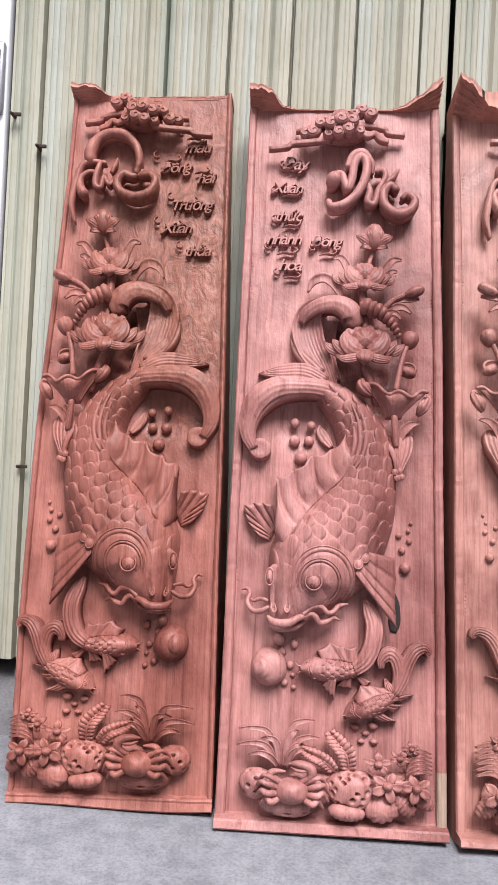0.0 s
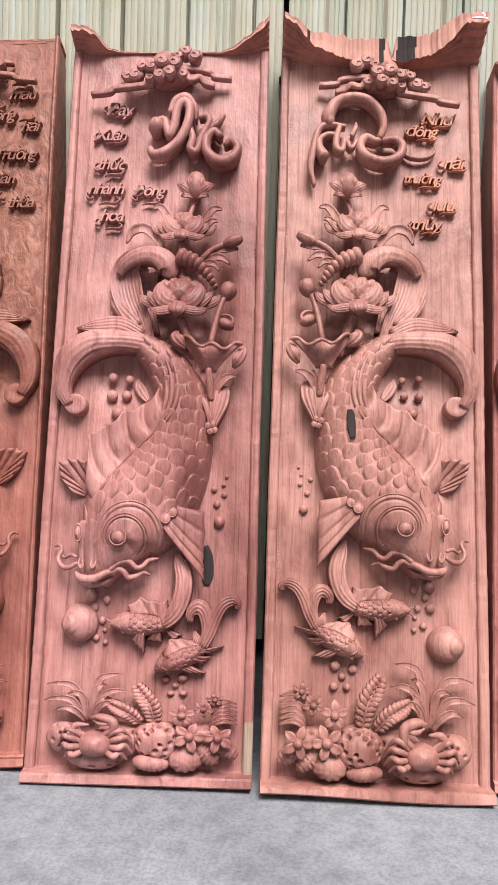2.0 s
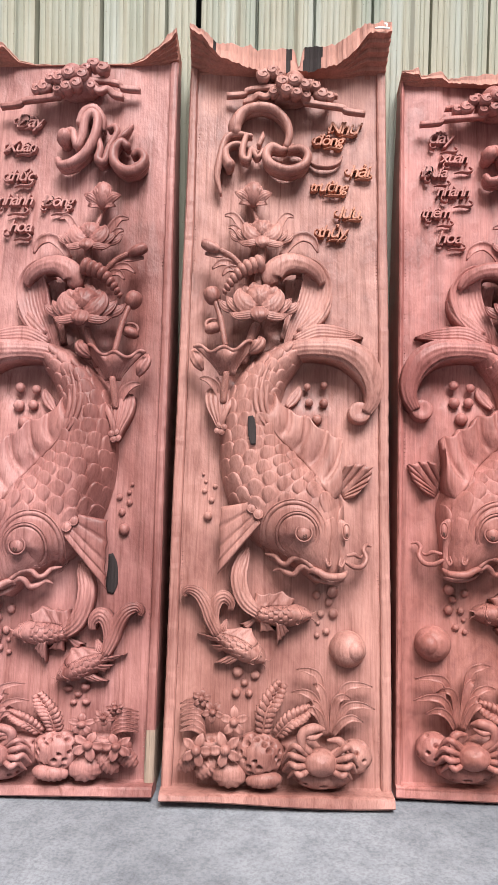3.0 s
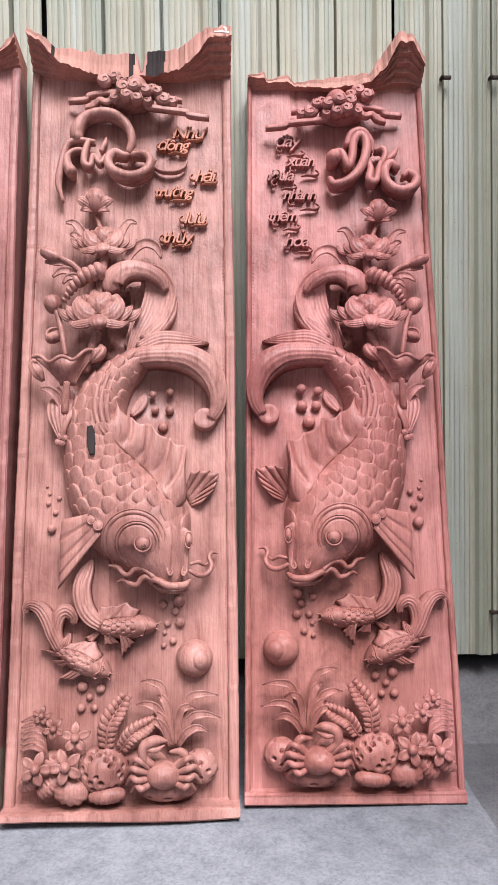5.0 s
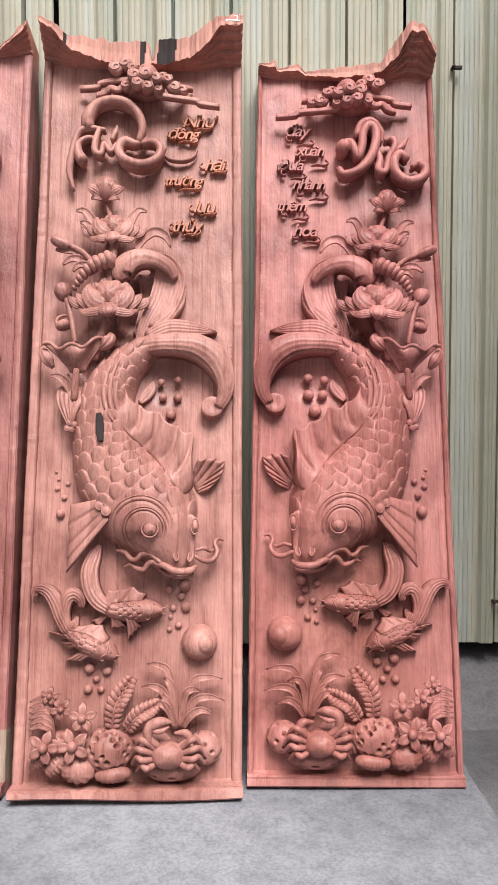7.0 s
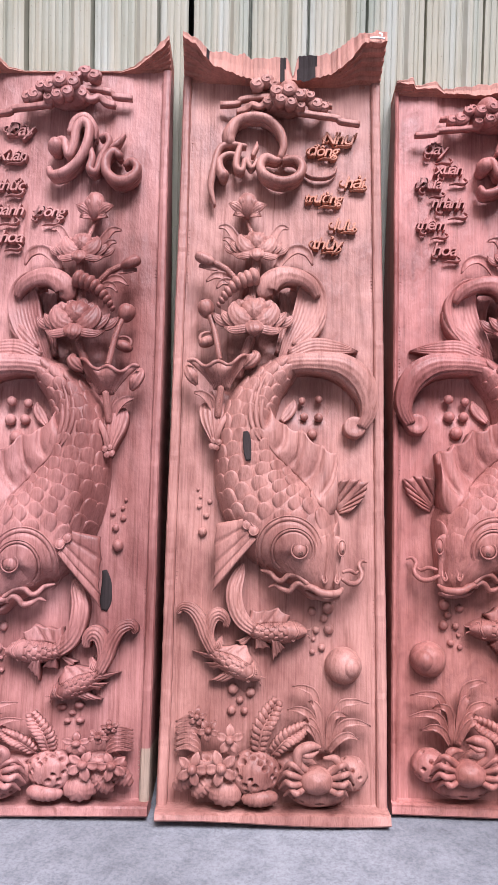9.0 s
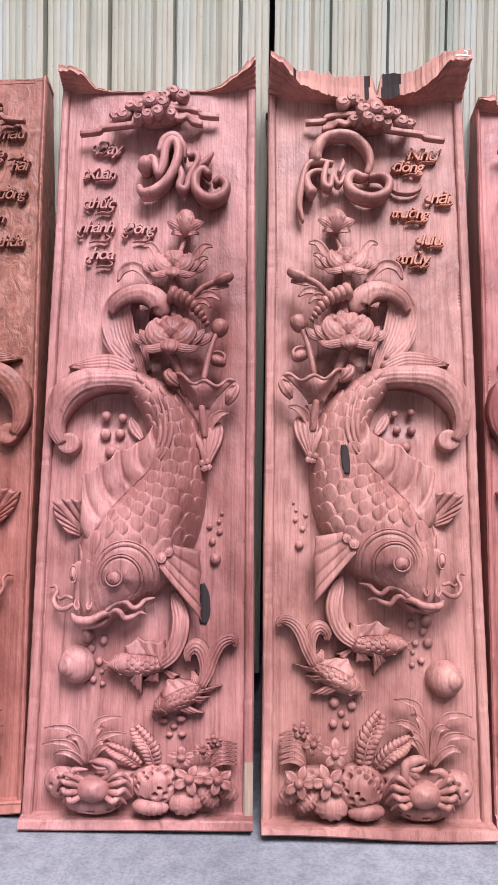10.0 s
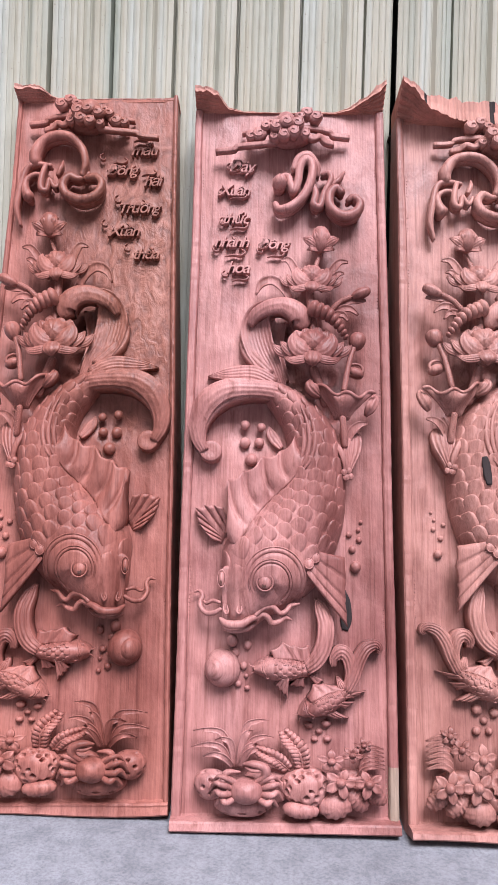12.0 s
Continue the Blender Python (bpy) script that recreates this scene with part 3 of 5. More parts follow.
        prof = [(-0.066, t - 0.006), (w2 * 0.4 - 0.02, t - 0.002), (w2 - 0.004, t), (w2, t - 0.004), (w2 - 0.002, (t + b) / 2), (w2 + 0.001, b)]
        for s in range(steps):
            f0, f1 = s / steps, (s + 1) / steps
            jag = (1 - f0) * 0.6
            ws_, bs_ = w + (w2 - w) * jag, (b - j2 * k) + j2 * k * jag
            wb = ws_ + (FLOOR_W - ws_) * f1
            za, zb = bs_ + (P["under"] - bs_) * f0, bs_ + (P["under"] - bs_) * f1
            prof += [(wb + 0.0005, za), (wb, zb)]
        prof.append((-0.066, P["under"]))
        rows.append([Vector((x, -q, z)) for q, z in prof])
    vs = quads(bm, rows)
    bm.faces.new(vs[0])
    bm.faces.new(list(reversed(vs[-1])))
    for f in bm.faces:
        c = f.calc_center_median()
        f.material_index = 0
    npf = len(rows[0]) - 1
    for q, f in enumerate(bm.faces):
        f.material_index = 1 if (q % npf) > 4 or q >= n * npf else 0
        x = f.calc_center_median().x + 0.004 * noise.noise((f.calc_center_median().z * 60, 1, 1))
        if f.material_index == 0 and P["wood"] is W3 and (-0.008 < x < 0.006 or 0.036 < x < 0.080 or -0.186 < x < -0.178):
            f.material_index = 2
    ob = part("top_rail", bm, [RAW, SAWN, BARK], root, "torn log edge with stepped saw cuts", smooth=False)


# ---- the carp ----
def carp(root, P):
    m = P["wood"]
    body = Loft([(0.0400, 0.9751, 0.0209, 0.036), (0.0069, 0.9484, 0.0370, 0.044), (-0.0370, 0.9038, 0.0505, 0.052), (-0.0653, 0.8401, 0.0628, 0.060), (-0.0660, 0.7662, 0.0751, 0.066), (-0.0476, 0.6920, 0.0912, 0.072),
                 (-0.0093, 0.6293, 0.1059, 0.078), (0.0392, 0.5812, 0.1059, 0.083), (0.0656, 0.5315, 0.0813, 0.081), (0.0853, 0.4928, 0.0554, 0.070), (0.0978, 0.4642, 0.0370, 0.056), (0.1042, 0.4527, 0.0296, 0.044)])
    bm = bmesh.new()
    body.mesh(bm, 33)
    carp_ob = part("carp", bm, m, root, "large diving carp in high relief")
    # smooth crown of the head with a scalloped edge, narrowing to the snout
    bm = bmesh.new()
    rows = []
    for t in np.linspace(0, 1, 18):
        row = []
        for s in np.linspace(-1, 1, 23):
            c = spline([(0.1030, 0.5728), (0.1032, 0.5331), (0.1068, 0.4931), (0.1107, 0.4609)], 18)[int(round(t * 17))]
            hw = np.interp(t, [0, 0.3, 0.6, 0.85, 1], [0.0382, 0.0333, 0.0283, 0.0259, 0.0246])
            u, v = c[0] + s * hw, c[1] + (1 - t) ** 6 * (0.007 * abs(math.sin(1.5 * math.pi * (s + 1))) - 0.012 * s * s)
            lift = 0.0042 * (1 - s ** 6) * min(1, 0.35 + 8 * t) - 0.002 - 0.004 * math.exp(-((t - 0.55) / 0.16) ** 2) * (1 - s * s)
            row.append(Q(u, v, max(body.height(u, v), 0.05 - 0.02 * t) + lift))
        rows.append(row)
    rows.insert(0, [p + Vector((0, 0.008, 0)) for p in rows[0]])
    quads(bm, rows)
    part("head_crown", bm, m, carp_ob)
    # lips round an open mouth
    bm = bmesh.new()
    tube(bm, [(0.0569, 0.4626, 0.046, 0.0037), (0.0628, 0.4684, 0.054, 0.0062), (0.0770, 0.4628, 0.06, 0.0074), (0.0914, 0.4549, 0.064, 0.0080), (0.1101, 0.4528, 0.064, 0.0080), (0.1271, 0.4553, 0.056, 0.0074), (0.1382, 0.4647, 0.044, 0.0037)], n=30, seg=10)
    tube(bm, [(0.0612, 0.4580, 0.034, 0.0037), (0.0731, 0.4500, 0.04, 0.0049), (0.0905, 0.4444, 0.042, 0.0055), (0.1122, 0.4423, 0.04, 0.0049), (0.1330, 0.4471, 0.032, 0.0037)], n=22, seg=8)
    part("lip", bm, m, carp_ob)
    # gill covers, two lapped plates with a double rim
    for c, r, lift, rot in (((0.0219, 0.5429), 0.0702, 0.0065, 112), ((0.0294, 0.5392), 0.0480, 0.0115, 108)):
        bm = bmesh.new()
        rows = []
        for rr, k in ((0.05, 1.0), (0.4, 1.0), (0.7, 0.96), (0.80, 0.95), (0.815, 0.45), (0.83, 0.45), (0.845, 1.0), (0.93, 1.0), (0.945, 0.55), (0.958, 0.55), (0.97, 1.05), (0.99, 1.0), (1.0, 0.6), (1.005, -1.5)):
            row = []
            for a in np.linspace(0, 2 * math.pi, 56, endpoint=False):
                u, v = c[0] + r * rr * math.cos(a), c[1] + r * rr * math.sin(a)
                dirn = 0.5 + 0.5 * math.cos(a - radians(rot))
                row.append(Q(u, v, body.height(u, v) + lift * k * min(1.0, 1.7 * dirn) - 0.004 * (1 - min(1.0, 2.0 * dirn))))
            rows.append(row)
        vs = quads(bm, rows, close_u=True)
        bm.faces.new(vs[0])
        part("gill_cover", bm, m, carp_ob)
    for (u, v), lift, st in (((0.0427, 0.5403), 0.011, 1.0), ((0.1360, 0.5486), 0.006, 0.5)):
        bm = bmesh.new()
        h = max(body.height(u, v), 0.05) + lift
        blob(bm, (u, v, h - 0.006), (0.0150 * st, 0.0155, 0.011), nu=22, nv=12)
        ring(bm, (u, v, h - 0.001), 0.0172, 0.0020, n=28, stretch=st)
        eye = part("eye", bm, m, carp_ob)
        # raised dark dot; its colour paints the shade inside a drill hole
        bm = bmesh.new()
        ring(bm, (u + 0.002 * st, v - 0.0065, h + 0.0035), 0.0036, 0.0012, n=14, stretch=st)
        blob(bm, (u + 0.002 * st, v - 0.0065, h + 0.0030), (0.0030 * st, 0.0032, 0.0016), nu=10, nv=6)
        part("pupil", bm, PUPIL, carp_ob, "dark pupil, a drill hole's shade put into its colour")
    for (u, v), side in (((0.0971, 0.4803), -1), ((0.1262, 0.4796), 1)):
        bm = bmesh.new()
        h = max(body.height(u, v), 0.05) + 0.001
        tube(bm, [(u + 0.004 * side, v + 0.016, h, 0.0012), (u + 0.005 * side, v + 0.004, h + 0.003, 0.0026), (u, v - 0.005, h + 0.003, 0.0028), (u - 0.005 * side, v, h + 0.003, 0.0024), (u - 0.002 * side, v + 0.014, h, 0.0012)], n=22, seg=7)
        blob(bm, (u, v, h), (0.0032, 0.0042, 0.003), nu=8, nv=6)
        part("nostril", bm, m, carp_ob)
    for pts in ([(0.0626, 0.4731, 0.056, 0.0049), (0.0434, 0.4892, 0.052, 0.0057), (0.0241, 0.4902, 0.046, 0.0059), (0.0104, 0.4785, 0.04, 0.0057), (-0.0019, 0.4819, 0.034, 0.0054), (-0.0143, 0.4949, 0.028, 0.0049), (-0.0339, 0.4996, 0.02, 0.0020)],
                [(0.0634, 0.4638, 0.05, 0.0049), (0.0485, 0.4741, 0.048, 0.0059), (0.0371, 0.4694, 0.044, 0.0062), (0.0271, 0.4576, 0.038, 0.0059), (0.0113, 0.4609, 0.032, 0.0057), (-0.0011, 0.4691, 0.026, 0.0049), (-0.0161, 0.4642, 0.02, 0.0020)],
                [(0.1375, 0.4846, 0.044, 0.0044), (0.1557, 0.4755, 0.036, 0.0057), (0.1737, 0.4782, 0.026, 0.0057), (0.1841, 0.4950, 0.02, 0.0054), (0.1788, 0.5131, 0.014, 0.0049), (0.1854, 0.5242, 0.008, 0.0042), (0.1974, 0.5221, 0.004, 0.0020)],
                [(0.1400, 0.4988, 0.04, 0.0037), (0.1555, 0.5028, 0.03, 0.0044), (0.1692, 0.4972, 0.022, 0.0037), (0.1780, 0.5034, 0.016, 0.0015)]):
        bm = bmesh.new()
        tube(bm, pts, n=34, seg=8, tall=1.3)
        part("barbel", bm, m, carp_ob)
    # scales
    gx, gv = (0.0219, 0.5429)
    cx, cv = (0.1046, 0.5044)
    strip = spline([(-0.0454, 0.9198), (-0.0602, 0.8744), (-0.0597, 0.8224), (-0.0396, 0.7757), (0.0045, 0.7316), (0.0523, 0.6863), (0.0991, 0.6280)], 40)

    def bare(u, v):
        if math.hypot(u - gx, v - gv) < 0.056 or (v < gv + 0.03 and math.hypot(u - cx, v - cv) < 0.058):
            return False
        if v < gv - 0.01:
            return False
        # to the fin side of the root line
        k = int(np.argmin(np.hypot(strip[:, 0] - u, strip[:, 1] - v)))
        t = strip[min(k + 1, 39)] - strip[max(k - 1, 0)]
        cross = t[0] * (v - strip[k, 1]) - t[1] * (u - strip[k, 0])
        return not (cross > 0 and 15 < k < 38)
    rng = random.Random(5)
    for s, q in scale_rows(body, 0.030, 0.58, 0.0275, 0.0165, 0.985, bare):
        bm = bmesh.new()
        small = 0.72 if s > 0.42 else (0.85 if s < 0.12 else 1.0)
        body.scale_patch(bm, s + rng.uniform(-0.0012, 0.0012), q, 0.0375 * (0.9 + 0.1 * small), 0.0186 * rng.uniform(0.97, 1.04))
        part("scale", bm, m, carp_ob)
    # dorsal fin, laid over against the far flank
    bm = bmesh.new()
    fan(bm, [(-0.0517, 0.8004), (-0.0122, 0.7510), (0.0213, 0.7209), (0.0536, 0.6900), (0.0804, 0.6481), (0.1087, 0.6164)], [(-0.0224, 0.8566), (0.0133, 0.8182), (0.0539, 0.8049), (0.0964, 0.7728), (0.1304, 0.7558), (0.1295, 0.6755)], 0.070, 0.046, 5, 0.0052, 0.13, solid=True, nt=18, body=body, lap=0.006)
    fin = part("dorsal_fin", bm, m, carp_ob)
    bm = bmesh.new()
    for off, hw in ((-3, 4), (7, 4), (17, 4)):
        pts = [(p[0] + off * 0.00122, p[1] - 0.2 * off * 0.00122) for p in ((-0.0404, 0.9251), (-0.0565, 0.8809), (-0.0609, 0.8349), (-0.0517, 0.7966), (-0.0336, 0.7684))]
        ribbon(bm, [(u, v, body.height(u, v) + 0.0045, hw * 0.00122 * k) for (u, v), k in zip(pts, (0.2, 0.8, 1.0, 0.9, 0.2))], n=22, m=7, bow=0.45, th=0.010)
    part("fin_fold", bm, m, fin)
    bm = bmesh.new()
    fan(bm, [(-0.0696, 0.6066), (-0.0601, 0.5900), (-0.0530, 0.5758), (-0.0471, 0.5617)], [(-0.1323, 0.5964), (-0.1357, 0.5521), (-0.1331, 0.5107), (-0.1351, 0.4791), (-0.1359, 0.4522)], 0.062, 0.044, 4, 0.0034, 0.03, th=0.009)
    part("pectoral_fin", bm, m, carp_ob)
    bm = bmesh.new()
    for c, r in (((-0.0614, 0.6113, 0.062), 9.5), ((-0.0485, 0.5993, 0.064), 9.5), ((-0.0522, 0.5803, 0.064), 9.5), ((-0.0662, 0.5921, 0.062), 9)):
        blob(bm, c, (r * 0.00122, r * 0.00122, 0.006), nu=14, nv=8)
        ring(bm, (c[0], c[1], c[2] + 0.003), r * 0.00122 * 0.82, 0.0016, n=16)
    part("fin_boss", bm, m, carp_ob)
    bm = bmesh.new()
    fan(bm, [(0.1246, 0.6633), (0.1291, 0.6474), (0.1384, 0.6291)], [(0.1391, 0.6996), (0.1721, 0.7041), (0.2024, 0.6972)], 0.034, 0.016, 3, 0.003, 0.06, solid=True, body=body)
    fan(bm, [(0.1315, 0.6450), (0.1361, 0.6352), (0.1408, 0.6255)], [(0.2024, 0.6972), (0.1925, 0.6645), (0.1629, 0.6317)], 0.036, 0.012, 4, 0.003, 0.03, solid=True, body=body)
    part("pelvic_fin", bm, m, carp_ob)
    bm = bmesh.new()
    ribbon(bm, [(-0.1362, 0.7622, 0.03, 0.0049), (-0.1400, 0.7917, 0.028, 0.0160), (-0.1438, 0.8249, 0.022, 0.0283), (-0.1462, 0.8526, 0.014, 0.0307), (-0.1460, 0.8689, 0.006, 0.0234)], n=20, m=31, bow=0.25, solid=True, flutes=6, flute=0.0011)
    ribbon(bm, [(-0.1120, 0.8409, 0.038, 0.0037), (-0.1247, 0.8176, 0.044, 0.0062), (-0.1333, 0.7948, 0.044, 0.0062), (-0.1367, 0.7754, 0.04, 0.0049)], th=0.02)
    for c in ((-0.1415, 0.7773, 0.036), (-0.1317, 0.7733, 0.038), (-0.1463, 0.7651, 0.034), (-0.1365, 0.7623, 0.036)):
        blob(bm, c, (0.008, 0.008, 0.006), nu=10, nv=6)
        ring(bm, (c[0], c[1], c[2] + 0.003), 0.0058, 0.0013, n=12)
    part("anal_fin", bm, m, carp_ob)
    bm = bmesh.new()
    ribbon(bm, [(0.0084, 0.8319, 0.004, 0.0062), (0.0223, 0.8509, -0.002, 0.0123), (0.0333, 0.8691, -0.005, 0.0111), (0.0367, 0.8860, -0.010, 0.0025)], n=14, m=13, bow=0.12, solid=True, flutes=3, flute=0.0008)
    part("back_fin", bm, m, carp_ob)
    # upper tail lobe: a fluted sheet that rises and curls over towards the flower
    bm = bmesh.new()
    ribbon(bm, [(0.0103, 0.9560, 0.028, 0.0172), (0.0344, 1.0129, 0.034, 0.0271), (0.0605, 1.0666, 0.028, 0.0344), (0.0721, 1.1167, 0.026, 0.0357), (0.0607, 1.1509, 0.036, 0.0271), (0.0311, 1.1653, 0.046, 0.0148)], n=46, m=45, bow=-0.22, solid=True, flutes=9, flute=0.00045)
    ribbon(bm, [(0.0858, 1.1208, 0.03, 0.0074), (0.0726, 1.1430, 0.042, 0.0148), (0.0427, 1.1579, 0.054, 0.0172), (0.0073, 1.1601, 0.06, 0.0197), (-0.0212, 1.1452, 0.062, 0.0234), (-0.0337, 1.1237, 0.058, 0.0234), (-0.0265, 1.1095, 0.05, 0.0111)], n=44, m=21, bow=0.34, th=0.034, flutes=3, flute=0.0004)
    ribbon(bm, [(0.0014, 0.9876, 0.02, 0.0123), (0.0215, 1.0516, 0, 0.0197), (0.0266, 1.1030, -0.004, 0.0246), (0.0179, 1.1434, 0.006, 0.0197)], n=26, m=25, bow=-0.5, solid=True, flutes=5, flute=0.0007)
    ribbon(bm, [(0.0248, 0.9775, 0.036, 0.0148), (0.0738, 1.0001, 0.034, 0.0197), (0.1272, 1.0023, 0.022, 0.0172), (0.1606, 1.0027, 0.01, 0.0086), (0.1830, 1.0016, 0.002, 0.0012)], n=24, m=25, bow=0.12, solid=True, flutes=5, flute=0.0006)
    ribbon(bm, [(0.0355, 0.9995, 0.034, 0.0123), (0.0758, 1.0405, 0.026, 0.0148), (0.0992, 1.0724, 0.014, 0.0086), (0.1095, 1.1039, 0.004, 0.0012)], n=20, m=15, bow=0.1, solid=True, flutes=3, flute=0.0008)
    part("tail_fin", bm, m, carp_ob, "upper tail lobe curling over")
    bm = bmesh.new()
    ribbon(bm, [(-0.0023, 0.9498, 0.026, 0.0148), (0.0265, 0.9604, 0.04, 0.0185), (0.0762, 0.9632, 0.046, 0.0185), (0.1362, 0.9583, 0.048, 0.0234), (0.1803, 0.9301, 0.044, 0.0258), (0.2008, 0.8858, 0.036, 0.0209), (0.2002, 0.8477, 0.028, 0.0160), (0.1860, 0.8197, 0.02, 0.0111)],
           n=46, m=41, bow=0.36, solid=True, flutes=4, flute=0.0004)
    rows = []
    c = (0.1718, 0.8203)
    for rr, w in ((0.05, 0.017), (0.5, 0.018), (0.86, 0.020), (0.97, 0.018), (1.0, 0.014), (1.0, -0.014)):
        rows.append([Q(c[0] + 0.0255 * rr * math.cos(a), c[1] + 0.0245 * rr * math.sin(a), w) for a in np.linspace(0, 2 * math.pi, 36, endpoint=False)])
    vs = quads(bm, rows, close_u=True)
    bm.faces.new(vs[0])
    part("tail_fin", bm, m, carp_ob, "lower tail lobe ending in a scroll")
    bm = bmesh.new()
    ribbon(bm, [(0.0180, 0.9435, 0.026, 0.0049), (0.0750, 0.9479, 0.036, 0.0062), (0.1275, 0.9363, 0.038, 0.0062), (0.1683, 0.9046, 0.032, 0.0062), (0.1867, 0.8679, 0.024, 0.0049), (0.1847, 0.8408, 0.018, 0.0025)], n=36, m=7, bow=0.5, solid=True)
    part("tail_rim", bm, m, carp_ob)
    return body


def small_fish(root, P, stations, lobes, fins, eyes, stripe):
    m = P["wood"]
    body = Loft(stations, n=30)
    bm = bmesh.new()
    body.mesh(bm, 17)
    for pts in lobes:
        ribbon(bm, pts, n=26, m=21, bow=0.35, solid=True, flutes=4, flute=0.0011)
    for inner, outer, wi, wo, k in fins:
        fan(bm, inner, outer, wi * 0.8, wo, k, 0.0014, 0.16, th=0.008, nt=9, solid=True, body=body)
    ob = part("small_carp", bm, m, root, "small swimming carp")
    bm = bmesh.new()
    lim = body.len[-1]
    for s, q in scale_rows(body, 0.016, lim - 0.034, 0.0100, 0.0064, 0.93, lambda u, v: True):
        body.scale_patch(bm, s, q, 0.0125, 0.0068, 0.45)
    part("scale_skin", bm, m, ob)["kind"] = "stuff"
    # hatched ridge along the back
    bm = bmesh.new()
    c = spline(stripe, 22)
    for k in range(21):
        d = c[k + 1] - c[k]
        tube(bm, [(c[k][0], c[k][1], body.height(c[k][0], c[k][1]) + 0.002, 0.0012), (c[k][0] + d[0] * 1.2 - d[1] * 2.4, c[k][1] + d[1] * 1.2 + d[0] * 2.4, body.height(c[k][0] - d[1] * 2.4, c[k][1] + d[0] * 2.4) + 0.003, 0.0008)], n=5, seg=5)
    part("back_ridge", bm, m, ob)["kind"] = "stuff"
    bm = bmesh.new()
    s = lim - 0.030
    tube(bm, [(*body.at(s + 0.010 * (1 - abs(q)), q, 0.0008), 0.0020) for q in (-0.95, -0.5, 0, 0.5, 0.9)], n=16, seg=6)
    tube(bm, [(*body.at(s + 0.006 + 0.008 * (1 - abs(q)), q, 0.0008), 0.0013) for q in (-0.9, -0.5, 0, 0.5, 0.8)], n=16, seg=6)
    part("gill_edge", bm, m, ob)
    for u, v in eyes:
        bm = bmesh.new()
        h = body.height(u, v)
        ring(bm, (u, v, h + 0.001), 0.0040, 0.0012, n=12)
        blob(bm, (u, v, h), (0.0026, 0.0026, 0.0026), nu=8, nv=6)
        part("eye", bm, m, ob)
    bm = bmesh.new()
    for q in (-0.6, 0.6):
        p = body.at(lim - 0.001, q)
        t = body.t[-1]
        tube(bm, [(p[0], p[1], p[2], 0.0018), (p[0] + 0.007 * t[0] - 0.004 * q * t[1], p[1] + 0.007 * t[1] + 0.004 * q * t[0], p[2] - 0.004, 0.0014), (p[0] + 0.010 * t[0] - 0.012 * q * t[1], p[1] + 0.010 * t[1] + 0.012 * q * t[0], p[2] - 0.008, 0.0006)], n=10, seg=6)
    part("barbel", bm, m, ob)


# ---- lotus, stems, leaves ----
def petals(bm, c, spec, size):
    for ang, length, hw, w0, w1, w2 in spec:
        a = radians(ang)
        d = (math.sin(a), math.cos(a))
        L = length * size
        ribbon(bm, [(c[0] + d[0] * L * t, c[1] + d[1] * L * t, c[2] + w * size, hw * size * k) for t, w, k in ((0.0, w0, 0.5), (0.35, w0 * 0.3 + w1 * 0.7, 0.95), (0.65, w1, 0.95), (0.87, (w1 + w2) / 2, 0.42), (1.0, w2, 0.02))], n=12, m=19, bow=0.45 if abs(ang) < 80 else -0.25, th=0.005 * size, flutes=4, flute=0.0007 * size)


